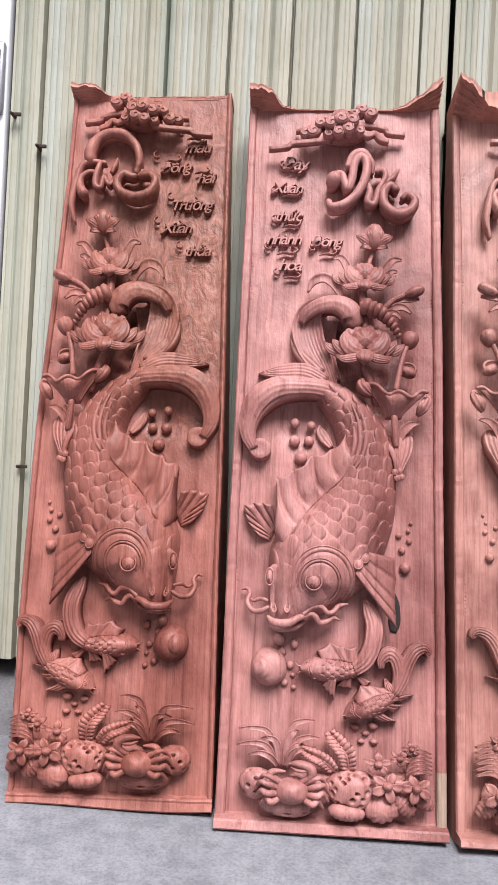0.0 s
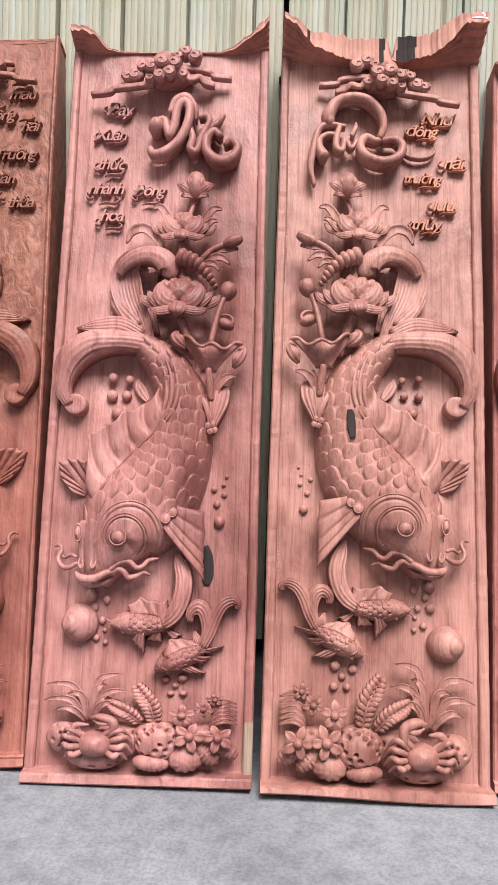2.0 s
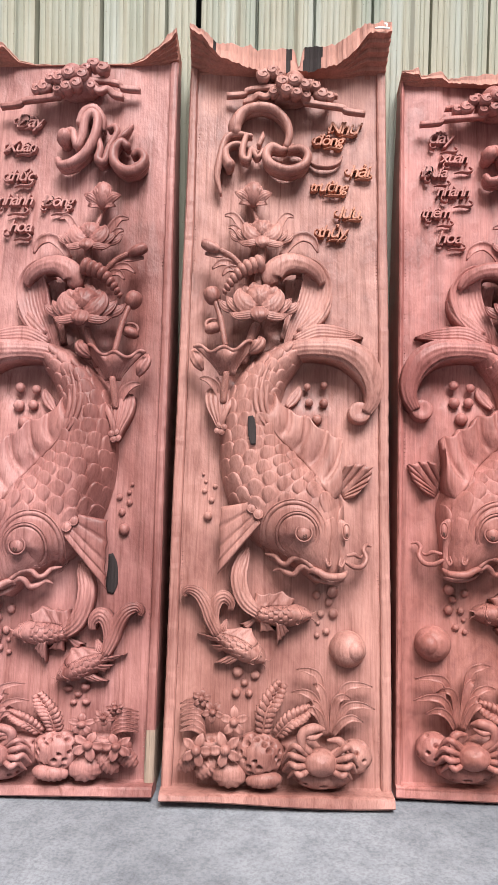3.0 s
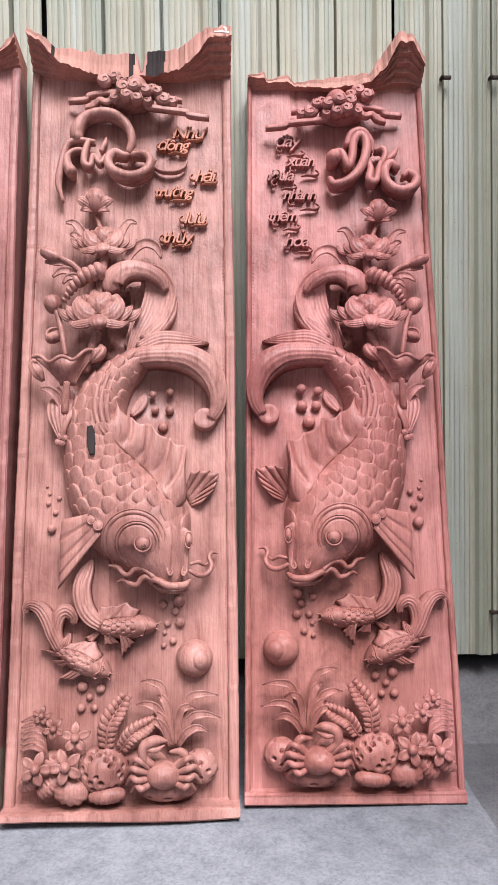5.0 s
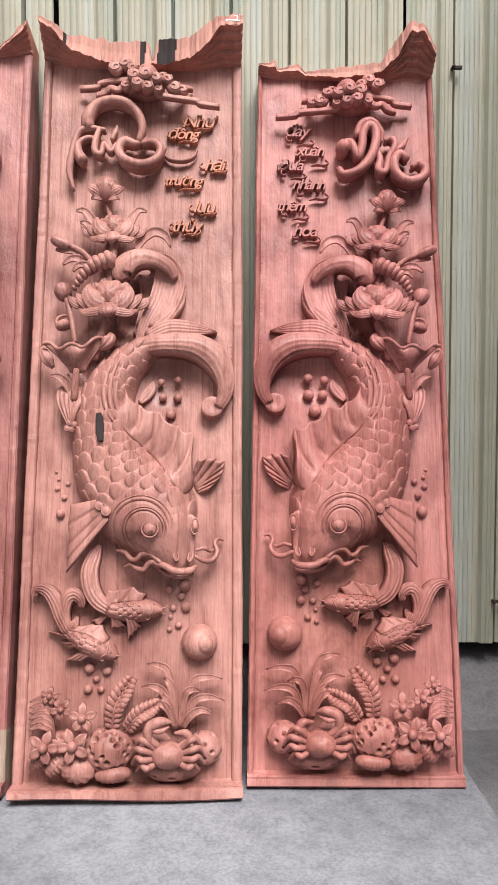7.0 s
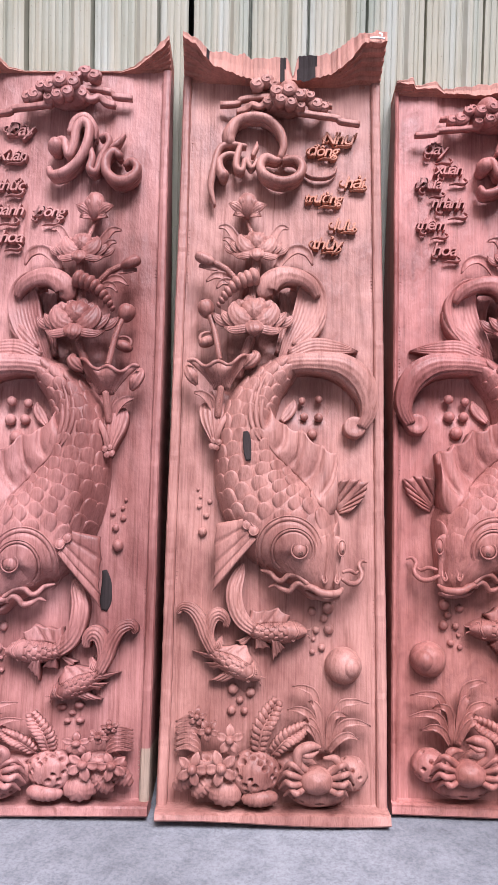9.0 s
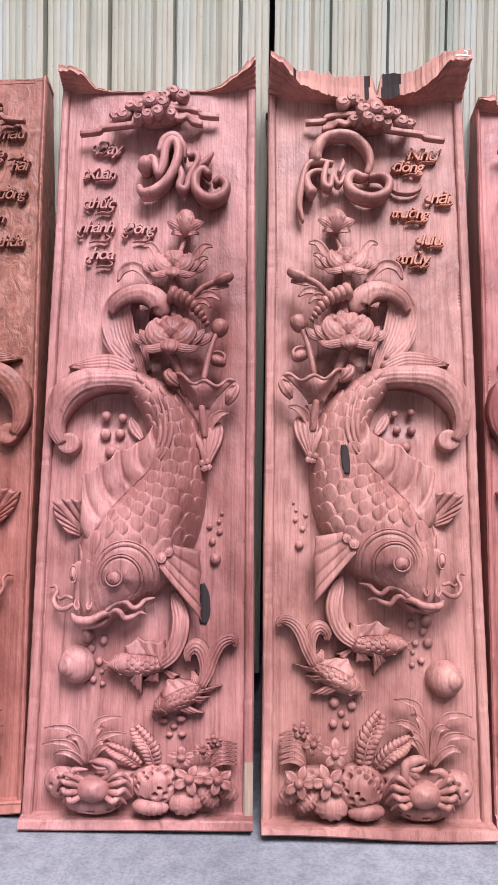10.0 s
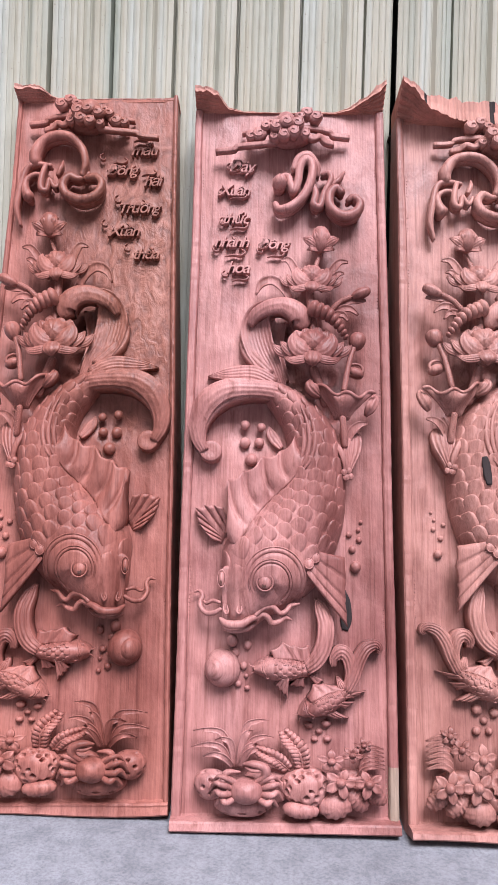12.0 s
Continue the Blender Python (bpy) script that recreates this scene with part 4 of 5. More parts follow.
def lotus(root, m, c, size, spiky=False):
    """An open lotus: ribbed heart, cupped inner petals, boat-shaped outer petals curling over; offsets in units of the flower."""
    k = size * 0.00122

    def at(pts):
        return [(c[0] + x * k, c[1] - y * k, c[2] + w * size, h * k) for x, y, w, h in pts]
    bm = bmesh.new()
    blob(bm, (c[0], c[1] + 3 * k, c[2] + 0.004 * size), (29 * k, 29 * k, 0.034 * size), nu=44, nv=16, fn=lambda x, y, z: 1 + 0.03 * math.cos(14 * math.atan2(y + 0.4, x)))
    head = part("lotus_flower", bm, m, root)
    sets = []
    if spiky:
        for x, y in ((-36, -6), (-27, -20), (-15, -27), (0, -24), (15, -27), (27, -20), (36, -6)):
            sets.append([(x * 0.3, 8, 0.004, 8), (x * 0.7, y * 0.5, 0.014, 10), (x * 0.95, y * 0.85, 0.014, 6), (x * 1.05, y * 1.15, 0.010, 1)])
    else:
        for x, y in ((-26, -26), (-10, -33), (12, -31), (29, -26)):
            sets.append([(x * 0.4, 6, 0.0, 13), (x * 0.8, y * 0.5, 0.010, 15), (x, y * 0.9, 0.012, 9), (x * 1.02, y * 1.15, 0.010, 1)])
    for f in (-1, 1):
        sets.append([(f * 4, 22, 0.030, 12), (f * 22, 17, 0.034, 17), (f * 34, 0, 0.030, 15), (f * 36, -14, 0.026, 6), (f * 34, -21, 0.022, 1)])
        sets.append([(f * 6, 28, 0.026, 9), (f * 30, 24, 0.026, 11), (f * 50, 8, 0.020, 9), (f * 60, -6, 0.014, 1)])
        sets.append([(f * 40, 22, 0.012, 7), (f * 62, 12, 0.010, 9), (f * 76, -2, 0.008, 1)])
        sets.append([(f * 4, 31, 0.036, 5), (f * 20, 37, 0.040, 8), (f * 38, 38, 0.036, 7), (f * 54, 29, 0.026, 1)])
    sets.append([(0, 20, 0.034, 14), (1, 34, 0.042, 17), (2, 43, 0.044, 12), (3, 49, 0.038, 2)])
    for pts in sets:
        bm = bmesh.new()
        ribbon(bm, at(pts), n=16, m=17, bow=0.34, th=0.006 * size, flutes=4, flute=0.0006 * size)
        part("petal", bm, m, head)
    bm = bmesh.new()
    for j in range(11):
        a = j * 2.4
        r = 3.2 * math.sqrt(j) * k
        blob(bm, (c[0] + r * math.cos(a), c[1] + 14 * k + 0.55 * r * math.sin(a), c[2] + 0.028 * size), (0.0022, 0.0022, 0.004), nu=6, nv=4)
    part("stamens", bm, m, head)["kind"] = "stuff"


def bud(root, m, c, r, turn, name="lotus_bud", ribs=5):
    bm = bmesh.new()
    blob(bm, c, r, turn, nu=24, nv=14, fn=lambda x, y, z: (1 - 0.28 * max(0, x) ** 3) * (1 + 0.06 * abs(math.sin(ribs * math.atan2(z, y)))))
    return part(name, bm, m, root)


def plants(root, P):
    m = P["wood"]
    # stems
    for pts in ([(-0.080, 1.315, 0.010, 0.0055), (-0.072, 1.29, 0.014, 0.0055), (-0.064, 1.26, 0.020, 0.006)],
                [(-0.055, 1.205, 0.030, 0.010), (-0.060, 1.15, 0.036, 0.0105), (-0.064, 1.10, 0.040, 0.011)],
                [(-0.066, 1.01, 0.040, 0.011), (-0.078, 0.975, 0.036, 0.011), (-0.092, 0.93, 0.028, 0.010)],
                [(-0.150, 1.188, 0.046, 0.0065), (-0.125, 1.175, 0.044, 0.0065), (-0.100, 1.150, 0.040, 0.007)],
                [(-0.160, 1.066, 0.036, 0.0065), (-0.146, 1.02, 0.042, 0.0065), (-0.134, 0.96, 0.046, 0.007)],
                [(-0.130, 0.895, 0.044, 0.0075), (-0.133, 0.865, 0.036, 0.008), (-0.136, 0.835, 0.026, 0.008)]):
        bm = bmesh.new()
        tube(bm, pts, n=14, seg=10)
        stem = part("stem", bm, m, root, "lotus stem pricked with small dots")
        bm = bmesh.new()
        c = spline(pts, 12)
        for k in range(12):
            for off in (-0.45, 0.1, 0.6):
                r = c[k][3]
                blob(bm, (c[k][0] + off * r, c[k][1] + 0.003 * off, c[k][2] + r * math.sqrt(1 - off * off)), (0.0011, 0.0011, 0.0009), nu=5, nv=3)
        part("stem_dots", bm, SAWN, stem)["kind"] = "stuff"
    lotus(root, m, (-0.061, 1.066, 0.040), 1.0)
    lotus(root, m, (-0.058, 1.242, 0.026), 0.82, spiky=True)
    # closed top flower
    b = bud(root, m, (-0.080, 1.348, 0.022), (0.034, 0.022, 0.024), 90, "lotus_bud")
    for ang, L, hw in ((-62, 0.05, 0.012), (62, 0.05, 0.012), (-22, 0.045, 0.014), (22, 0.045, 0.014), (0, 0.042, 0.013), (-100, 0.034, 0.009), (100, 0.034, 0.009)):
        bm = bmesh.new()
        petals(bm, (-0.080, 1.322, 0.022), [(ang, L, hw, 0.0, 0.018, 0.010)], 1.0)
        part("petal", bm, m, b)
    b = bud(root, m, (-0.178, 1.198, 0.048), (0.027, 0.0125, 0.014), 157, "lotus_bud", 3)
    b = bud(root, m, (-0.169, 1.085, 0.032), (0.024, 0.019, 0.020), 110, "lotus_bud", 4)
    # seed pod
    bm = bmesh.new()
    blob(bm, (-0.163, 1.004, 0.024), (0.024, 0.016, 0.020), 20, fn=lambda x, y, z: 0.8 + 0.25 * y + 0.04 * math.cos(9 * math.atan2(z, x)))
    ring(bm, (-0.163, 1.014, 0.030), 0.014, 0.003, stretch=1.3)
    part("seed_pod", bm, m, root)
    # rolled leaf like a string of beads
    c = spline([(-0.140, 1.086, 0.05), (-0.122, 1.112, 0.058), (-0.096, 1.136, 0.064), (-0.062, 1.150, 0.064)], 9)
    bm = bmesh.new()
    for k, p in enumerate(c):
        r = 0.008 + 0.0018 * k * (1 if k < 7 else 0.9)
        blob(bm, p, (r * 0.62, r, r * 1.1), turn=38 - 2 * k, nu=14, nv=8)
    part("rolled_leaf", bm, m, root)
    # blades
    for pts in ([(-0.085, 1.222, 0.030, 0.008), (-0.106, 1.258, 0.036, 0.010), (-0.125, 1.282, 0.038, 0.008), (-0.146, 1.284, 0.034, 0.002)],
                [(-0.080, 1.212, 0.030, 0.008), (-0.104, 1.234, 0.036, 0.009), (-0.122, 1.252, 0.038, 0.007), (-0.136, 1.254, 0.034, 0.002)],
                [(-0.030, 1.225, 0.030, 0.008), (-0.018, 1.262, 0.036, 0.010), (-0.002, 1.286, 0.038, 0.008), (0.017, 1.286, 0.032, 0.002)],
                [(-0.010, 1.19, 0.024, 0.008), (0.010, 1.22, 0.03, 0.011), (0.036, 1.236, 0.034, 0.012), (0.062, 1.226, 0.034, 0.010), (0.074, 1.200, 0.028, 0.002)],
                [(-0.106, 1.140, 0.036, 0.007), (-0.128, 1.158, 0.044, 0.009), (-0.150, 1.160, 0.046, 0.008), (-0.170, 1.146, 0.042, 0.002)],
                [(-0.100, 1.130, 0.036, 0.006), (-0.116, 1.146, 0.042, 0.008), (-0.134, 1.144, 0.046, 0.007), (-0.146, 1.130, 0.042, 0.002)],
                [(-0.188, 1.184, 0.040, 0.003), (-0.166, 1.180, 0.046, 0.007), (-0.142, 1.176, 0.046, 0.006), (-0.122, 1.166, 0.040, 0.003)],
                [(-0.142, 0.842, 0.020, 0.006), (-0.152, 0.868, 0.028, 0.010), (-0.170, 0.884, 0.03, 0.008), (-0.190, 0.888, 0.026, 0.002)],
                [(-0.138, 0.845, 0.020, 0.005), (-0.146, 0.875, 0.026, 0.006), (-0.152, 0.892, 0.026, 0.002)]):
        bm = bmesh.new()
        ribbon(bm, pts, n=18, m=7, bow=-0.5, th=0.006, flutes=2, flute=0.0007)
        part("blade_leaf", bm, m, root)
    # big folded leaf with a ruffled rim
    bm = bmesh.new()
    grid = []
    for t in np.linspace(0, 1, 14):
        row = []
        for f in np.linspace(0, 1, 44):
            x0, z0 = -0.146 + 0.034 * f, 0.893
            x1, z1 = -0.203 + 0.145 * f, 0.952 + 0.022 * f - 0.020 * math.sin(math.pi * f)
            ruf = math.sin(f * 17.0) * t * t
            row.append((x0 + (x1 - x0) * t, z0 + (z1 - z0) * t ** 0.8 + 0.006 * ruf, 0.036 + 0.036 * math.sin(math.pi * (0.12 + 0.76 * f)) * math.sin(1.9 * t) + 0.006 * math.cos(f * 17.0) * t * t + 0.0012 * math.cos(f * 70) * (1 - t)))
        grid.append(row)
    sheet(bm, grid, 0.006)
    tube(bm, [(*p[:2], p[2] + 0.001, 0.0042) for p in grid[-1][::2]], n=60, seg=8)
    ribbon(bm, [(-0.205, 0.954, 0.034, 0.003), (-0.204, 0.938, 0.044, 0.011), (-0.193, 0.918, 0.046, 0.012), (-0.184, 0.905, 0.036, 0.004)], n=16, m=11, bow=0.5, th=0.012, flutes=2, flute=0.0012)
    ribbon(bm, [(-0.058, 0.982, 0.050, 0.004), (-0.056, 0.968, 0.058, 0.013), (-0.066, 0.954, 0.058, 0.013), (-0.080, 0.944, 0.048, 0.004)], n=16, m=13, bow=0.5, th=0.014, flutes=3, flute=0.0016)
    part("lotus_leaf", bm, m, root, "folded lotus leaf with a ruffled rim")


# ---- cloud and characters ----
def cloud(root, P):
    m = P["wood"]
    bm = bmesh.new()
    blob(bm, (0.012, 1.636, 0.022), (0.030, 0.034, 0.044), nu=20, nv=12)
    blob(bm, (0.000, 1.612, 0.020), (0.055, 0.022, 0.042), nu=20, nv=12)
    ob = part("cloud", bm, m, root, "scrolled cloud with flat streamers")
    for u, v, r, w in ((-0.062, 1.652, 0.019, 0.050), (-0.040, 1.662, 0.017, 0.052), (-0.022, 1.650, 0.014, 0.052), (-0.016, 1.622, 0.019, 0.066), (-0.006, 1.596, 0.017, 0.072), (0.012, 1.618, 0.018, 0.078),
                       (0.016, 1.590, 0.016, 0.070), (0.035, 1.612, 0.018, 0.070), (0.040, 1.590, 0.013, 0.058), (0.062, 1.622, 0.015, 0.052), (0.078, 1.606, 0.019, 0.046), (0.098, 1.604, 0.015, 0.040), (-0.036, 1.604, 0.014, 0.050), (0.050, 1.634, 0.012, 0.046)):
        bm = bmesh.new()
        r *= 0.98
        rows = []
        for rr, dw in ((0.05, 0.003), (0.5, 0.0025), (0.85, 0.0005), (0.97, -0.003), (1.0, -0.007), (0.96, -0.014), (0.70, -0.032)):
            rows.append([Q(u + r * rr * (1 + 0.06 * math.cos(3 * a + 40 * u) * rr) * math.cos(a), v + 0.86 * r * rr * (1 + 0.06 * math.cos(3 * a + 40 * u) * rr) * math.sin(a), w + dw) for a in np.linspace(0, 2 * math.pi, 30, endpoint=False)])
        vs = quads(bm, rows, close_u=True)
        bm.faces.new(vs[0])
        bm.faces.new(vs[-1])
        hand = 1 if u < 0.015 else -1
        tube(bm, [(u + hand * r * (0.88 - 0.11 * k) * math.cos(0.9 * k + 2.4), v + 0.86 * r * (0.88 - 0.11 * k) * math.sin(0.9 * k + 2.4), w + 0.001 + 0.0004 * k, 0.0021) for k in range(8)], n=34, seg=6)
        part("cloud_scroll", bm, m, ob)
    for pts in ([(-0.152, 1.614, 0.020, 0.0050), (-0.110, 1.616, 0.024, 0.0050), (-0.100, 1.624, 0.028, 0.0050), (-0.060, 1.628, 0.034, 0.0055), (-0.020, 1.626, 0.040, 0.0055)],
                [(-0.112, 1.596, 0.020, 0.005), (-0.09, 1.598, 0.028, 0.007), (-0.074, 1.606, 0.036, 0.006), (-0.056, 1.596, 0.044, 0.006), (-0.038, 1.606, 0.050, 0.006)],
                [(0.035, 1.584, 0.046, 0.0055), (0.080, 1.582, 0.040, 0.005), (0.130, 1.580, 0.034, 0.005), (0.142, 1.573, 0.032, 0.005), (0.188, 1.571, 0.026, 0.0045)],
                [(0.085, 1.618, 0.03, 0.004), (0.105, 1.624, 0.02, 0.005), (0.122, 1.628, 0.01, 0.003)]):
        bm = bmesh.new()
        ribbon(bm, pts, n=22, m=5, bow=0.1, th=0.016)
        part("cloud_streamer", bm, m, ob)


def character(root, P):
    m = P["wood"]
    if P["flip"] == 1:
        strokes = [
            [(-0.128, 1.508, 0.020, 0.015), (-0.128, 1.530, 0.022, 0.0165), (-0.108, 1.562, 0.026, 0.0125), (-0.072, 1.574, 0.030, 0.011), (-0.035, 1.566, 0.032, 0.0105), (-0.006, 1.535, 0.032, 0.0105), (0.003, 1.500, 0.030, 0.0095), (-0.004, 1.472, 0.026, 0.008)],
            [(0.012, 1.482, 0.018, 0.005), (-0.012, 1.464, 0.024, 0.008), (-0.038, 1.468, 0.028, 0.0105), (-0.052, 1.446, 0.030, 0.011), (-0.040, 1.419, 0.032, 0.0115), (0.0, 1.403, 0.034, 0.012), (0.036, 1.416, 0.034, 0.0115), (0.048, 1.445, 0.032, 0.0105), (0.032, 1.466, 0.028, 0.0095), (0.004, 1.466, 0.024, 0.007)],
            [(-0.088, 1.502, 0.020, 0.005), (-0.125, 1.504, 0.022, 0.007), (-0.150, 1.490, 0.022, 0.008), (-0.162, 1.440, 0.022, 0.009), (-0.168, 1.392, 0.020, 0.008), (-0.158, 1.350, 0.014, 0.004)],
            [(-0.100, 1.502, 0.024, 0.006), (-0.108, 1.468, 0.026, 0.008), (-0.108, 1.440, 0.026, 0.0085), (-0.094, 1.434, 0.026, 0.007), (-0.088, 1.462, 0.026, 0.006), (-0.075, 1.444, 0.024, 0.006), (-0.066, 1.450, 0.022, 0.005), (-0.060, 1.466, 0.02, 0.004)],
            [(-0.105, 1.475, 0.022, 0.005), (-0.128, 1.478, 0.022, 0.006), (-0.148, 1.462, 0.022, 0.008), (-0.148, 1.436, 0.024, 0.012), (-0.138, 1.418, 0.024, 0.0145)],
            [(-0.060, 1.520, 0.010, 0.002), (-0.062, 1.500, 0.016, 0.006), (-0.070, 1.480, 0.016, 0.006)],
        ]
    else:
        strokes = [
            [(0.028, 1.484, 0.026, 0.0195), (0.020, 1.486, 0.028, 0.020)],
            [(0.030, 1.500, 0.024, 0.006), (0.006, 1.502, 0.028, 0.009), (-0.004, 1.478, 0.030, 0.010), (-0.012, 1.460, 0.030, 0.010), (-0.022, 1.490, 0.032, 0.0105), (-0.026, 1.525, 0.034, 0.0105), (-0.040, 1.545, 0.034, 0.011), (-0.056, 1.530, 0.034, 0.011), (-0.054, 1.490, 0.034, 0.0115), (-0.036, 1.448, 0.032, 0.0115), (-0.006, 1.419, 0.032, 0.0115), (0.024, 1.412, 0.030, 0.0105), (0.034, 1.428, 0.028, 0.008)],
            [(-0.010, 1.520, 0.030, 0.008), (-0.022, 1.548, 0.032, 0.010), (-0.048, 1.556, 0.032, 0.010), (-0.070, 1.530, 0.030, 0.007), (-0.072, 1.505, 0.026, 0.004)],
            [(-0.060, 1.482, 0.024, 0.007), (-0.066, 1.455, 0.026, 0.009), (-0.062, 1.428, 0.026, 0.010), (-0.078, 1.424, 0.026, 0.009), (-0.088, 1.462, 0.026, 0.008), (-0.104, 1.496, 0.026, 0.008), (-0.098, 1.514, 0.024, 0.008), (-0.082, 1.512, 0.022, 0.006)],
            [(-0.139, 1.526, 0.014, 0.003), (-0.122, 1.496, 0.022, 0.008), (-0.102, 1.480, 0.024, 0.005)],
            [(-0.132, 1.462, 0.024, 0.010), (-0.116, 1.474, 0.026, 0.010), (-0.100, 1.452, 0.028, 0.0115), (-0.104, 1.418, 0.030, 0.012), (-0.132, 1.396, 0.032, 0.0125), (-0.164, 1.404, 0.032, 0.0125), (-0.176, 1.430, 0.030, 0.011), (-0.160, 1.448, 0.028, 0.009), (-0.146, 1.440, 0.026, 0.007)],
        ]
    for pts in strokes:
        bm = bmesh.new()
        tube(bm, pts, n=46, seg=12, tall=1.25)
        tube(bm, [(u, v, w * 0.35, r * 0.8) for u, v, w, r in pts], n=46, seg=8, tall=2.0)
        part("character_stroke", bm, m, root, "thick rounded calligraphy stroke")


WORDS = [
    [("mẫu", 0.128, 1.593, 0.036), ("Đông", 0.071, 1.536, 0.036), ("hải", 0.152, 1.503, 0.036), ("Trường", 0.118, 1.426, 0.034), ("Xuân", 0.083, 1.362, 0.036), ("thủa", 0.140, 1.298, 0.036)],
    [("Đây", 0.123, 1.546, 0.040), ("Xuân", 0.139, 1.477, 0.036), ("thức", 0.134, 1.399, 0.036), ("nhành", 0.143, 1.335, 0.036), ("Đông", 0.040, 1.331, 0.034), ("hoa", 0.125, 1.266, 0.038)],
    [("Như", 0.136, 1.540, 0.040), ("đông", 0.098, 1.506, 0.036), ("hải", 0.175, 1.424, 0.038), ("trường", 0.100, 1.381, 0.032), ("lưu", 0.150, 1.314, 0.038), ("thủy", 0.108, 1.264, 0.038)],
    [("đây", 0.125, 1.527, 0.040), ("xuân", 0.091, 1.473, 0.036), ("Đưa", 0.142, 1.433, 0.036), ("nhành", 0.095, 1.382, 0.034), ("thêm", 0.137, 1.324, 0.034), ("hoa", 0.105, 1.260, 0.040)],
]


def lettering(root, P, words):
    for text, u, v, size in words:
        cu = bpy.data.curves.new("lettering", "FONT")
        cu.body, cu.size, cu.shear, cu.align_x, cu.align_y = text, size * 1.16, 0.30, "CENTER", "CENTER"
        cu.extrude, cu.bevel_depth, cu.bevel_resolution, cu.offset, cu.space_character, cu.resolution_u = 0.0070, 0.0013, 2, -0.0006, 0.84, 5
        tmp = bpy.data.objects.new("lettering", cu)
        scene.collection.objects.link(tmp)
        me = bpy.data.meshes.new_from_object(tmp.evaluated_get(bpy.context.evaluated_depsgraph_get()))
        bpy.data.objects.remove(tmp)
        bpy.data.curves.remove(cu)
        me.transform(Matrix.Translation((P["flip"] * u, 0.004, v)) @ Euler((radians(90), 0, 0)).to_matrix().to_4x4())
        me.materials.clear()
        me.materials.append(ORANGE if P["wood"] is W3 else P["wood"])
        for p in me.polygons:
            p.use_smooth = False
        ob = new("lettering", me)
        ob.parent = root
        # brush flourishes: a lead-in curl and a tail sweeping back under the word
        k = size / 0.036 * min(1.15, 0.45 + 0.13 * len(text))
        f = P["flip"]
        bm = bmesh.new()
        for pts in ([(-0.031, 0.008, 0.0020), (-0.038, 0.002, 0.0030), (-0.036, -0.008, 0.0034), (-0.026, -0.010, 0.0028), (-0.024, -0.003, 0.0016)],
                    [(0.027, -0.004, 0.0020), (0.035, -0.012, 0.0034), (0.026, -0.020, 0.0036), (0.006, -0.0185, 0.0030), (-0.010, -0.0225, 0.0014)]):
            tube(bm, [(u + f * a * k, v + b2 * k, -0.001, r * 0.62) for a, b2, r in pts], n=18, seg=8, tall=3.4)
        part("flourish", bm, ORANGE if P["wood"] is W3 else P["wood"], ob)


# ---- the sea bed at the foot ----
def bubble(root, m, u, v, r, w=0.0):
    bm = bmesh.new()
    blob(bm, (u, v, FLOOR_W + r * 0.45 + w), (r, r, r * 0.95), nu=16, nv=10)
    part("bubble", bm, m, root)


def flower(root, m, u, v, w, r, turn):
    bm = bmesh.new()
    blob(bm, (u, v, w + 0.004), (r * 0.30, r * 0.30, r * 0.34), nu=12, nv=8)
    f = part("sea_flower", bm, m, root)
    for k in range(5):
        a = turn + 72 * k
        bm = bmesh.new()
        d = (math.sin(radians(a)), math.cos(radians(a)))
        ribbon(bm, [(u + d[0] * r * t, v + d[1] * r * t, w + dw, r * h) for t, dw, h in ((0.12, 0.0, 0.12), (0.45, 0.004, 0.26), (0.75, 0.003, 0.24), (1.0, -0.003, 0.02))], n=8, m=5, bow=-0.3, th=0.007)
        part("petal", bm, m, f)


def fern(root, m, base, tip, hw, bend):
    p0, p1 = np.array(base), np.array(tip)
    d = p1 - p0
    nrm = np.array([-d[1], d[0]]) / np.hypot(*d)
    mid = (p0 + p1) / 2 + nrm * bend
    pts = [(*p0, 0.02, 0.003), (*mid, 0.042, 0.003), (*p1, 0.026, 0.001)]
    bm = bmesh.new()
    tube(bm, pts, n=14, seg=6)
    f = part("fern", bm, m, root)
    c = spline(pts, 11)
    for k in range(1, 11):
        t = np.array(c[min(k + 1, 10)][:2]) - np.array(c[k - 1][:2])
        t /= np.hypot(*t)
        for sd in (-1, 1):
            q = np.array([-t[1], t[0]]) * sd
            L = hw * math.sin(math.pi * (0.18 + 0.75 * k / 11)) ** 0.7
            e = np.array(c[k][:2])
            a = e + q * L * 0.6 + t * L * 0.35
            b = e + q * L * 0.98 + t * L * 0.75
            bm = bmesh.new()
            ribbon(bm, [(*e, c[k][2], 0.004), (*a, c[k][2] + 0.006, 0.0062), (*b, c[k][2] + 0.002, 0.0015)], n=7, m=5, bow=0.4, th=0.01)
            part("leaflet", bm, m, f)


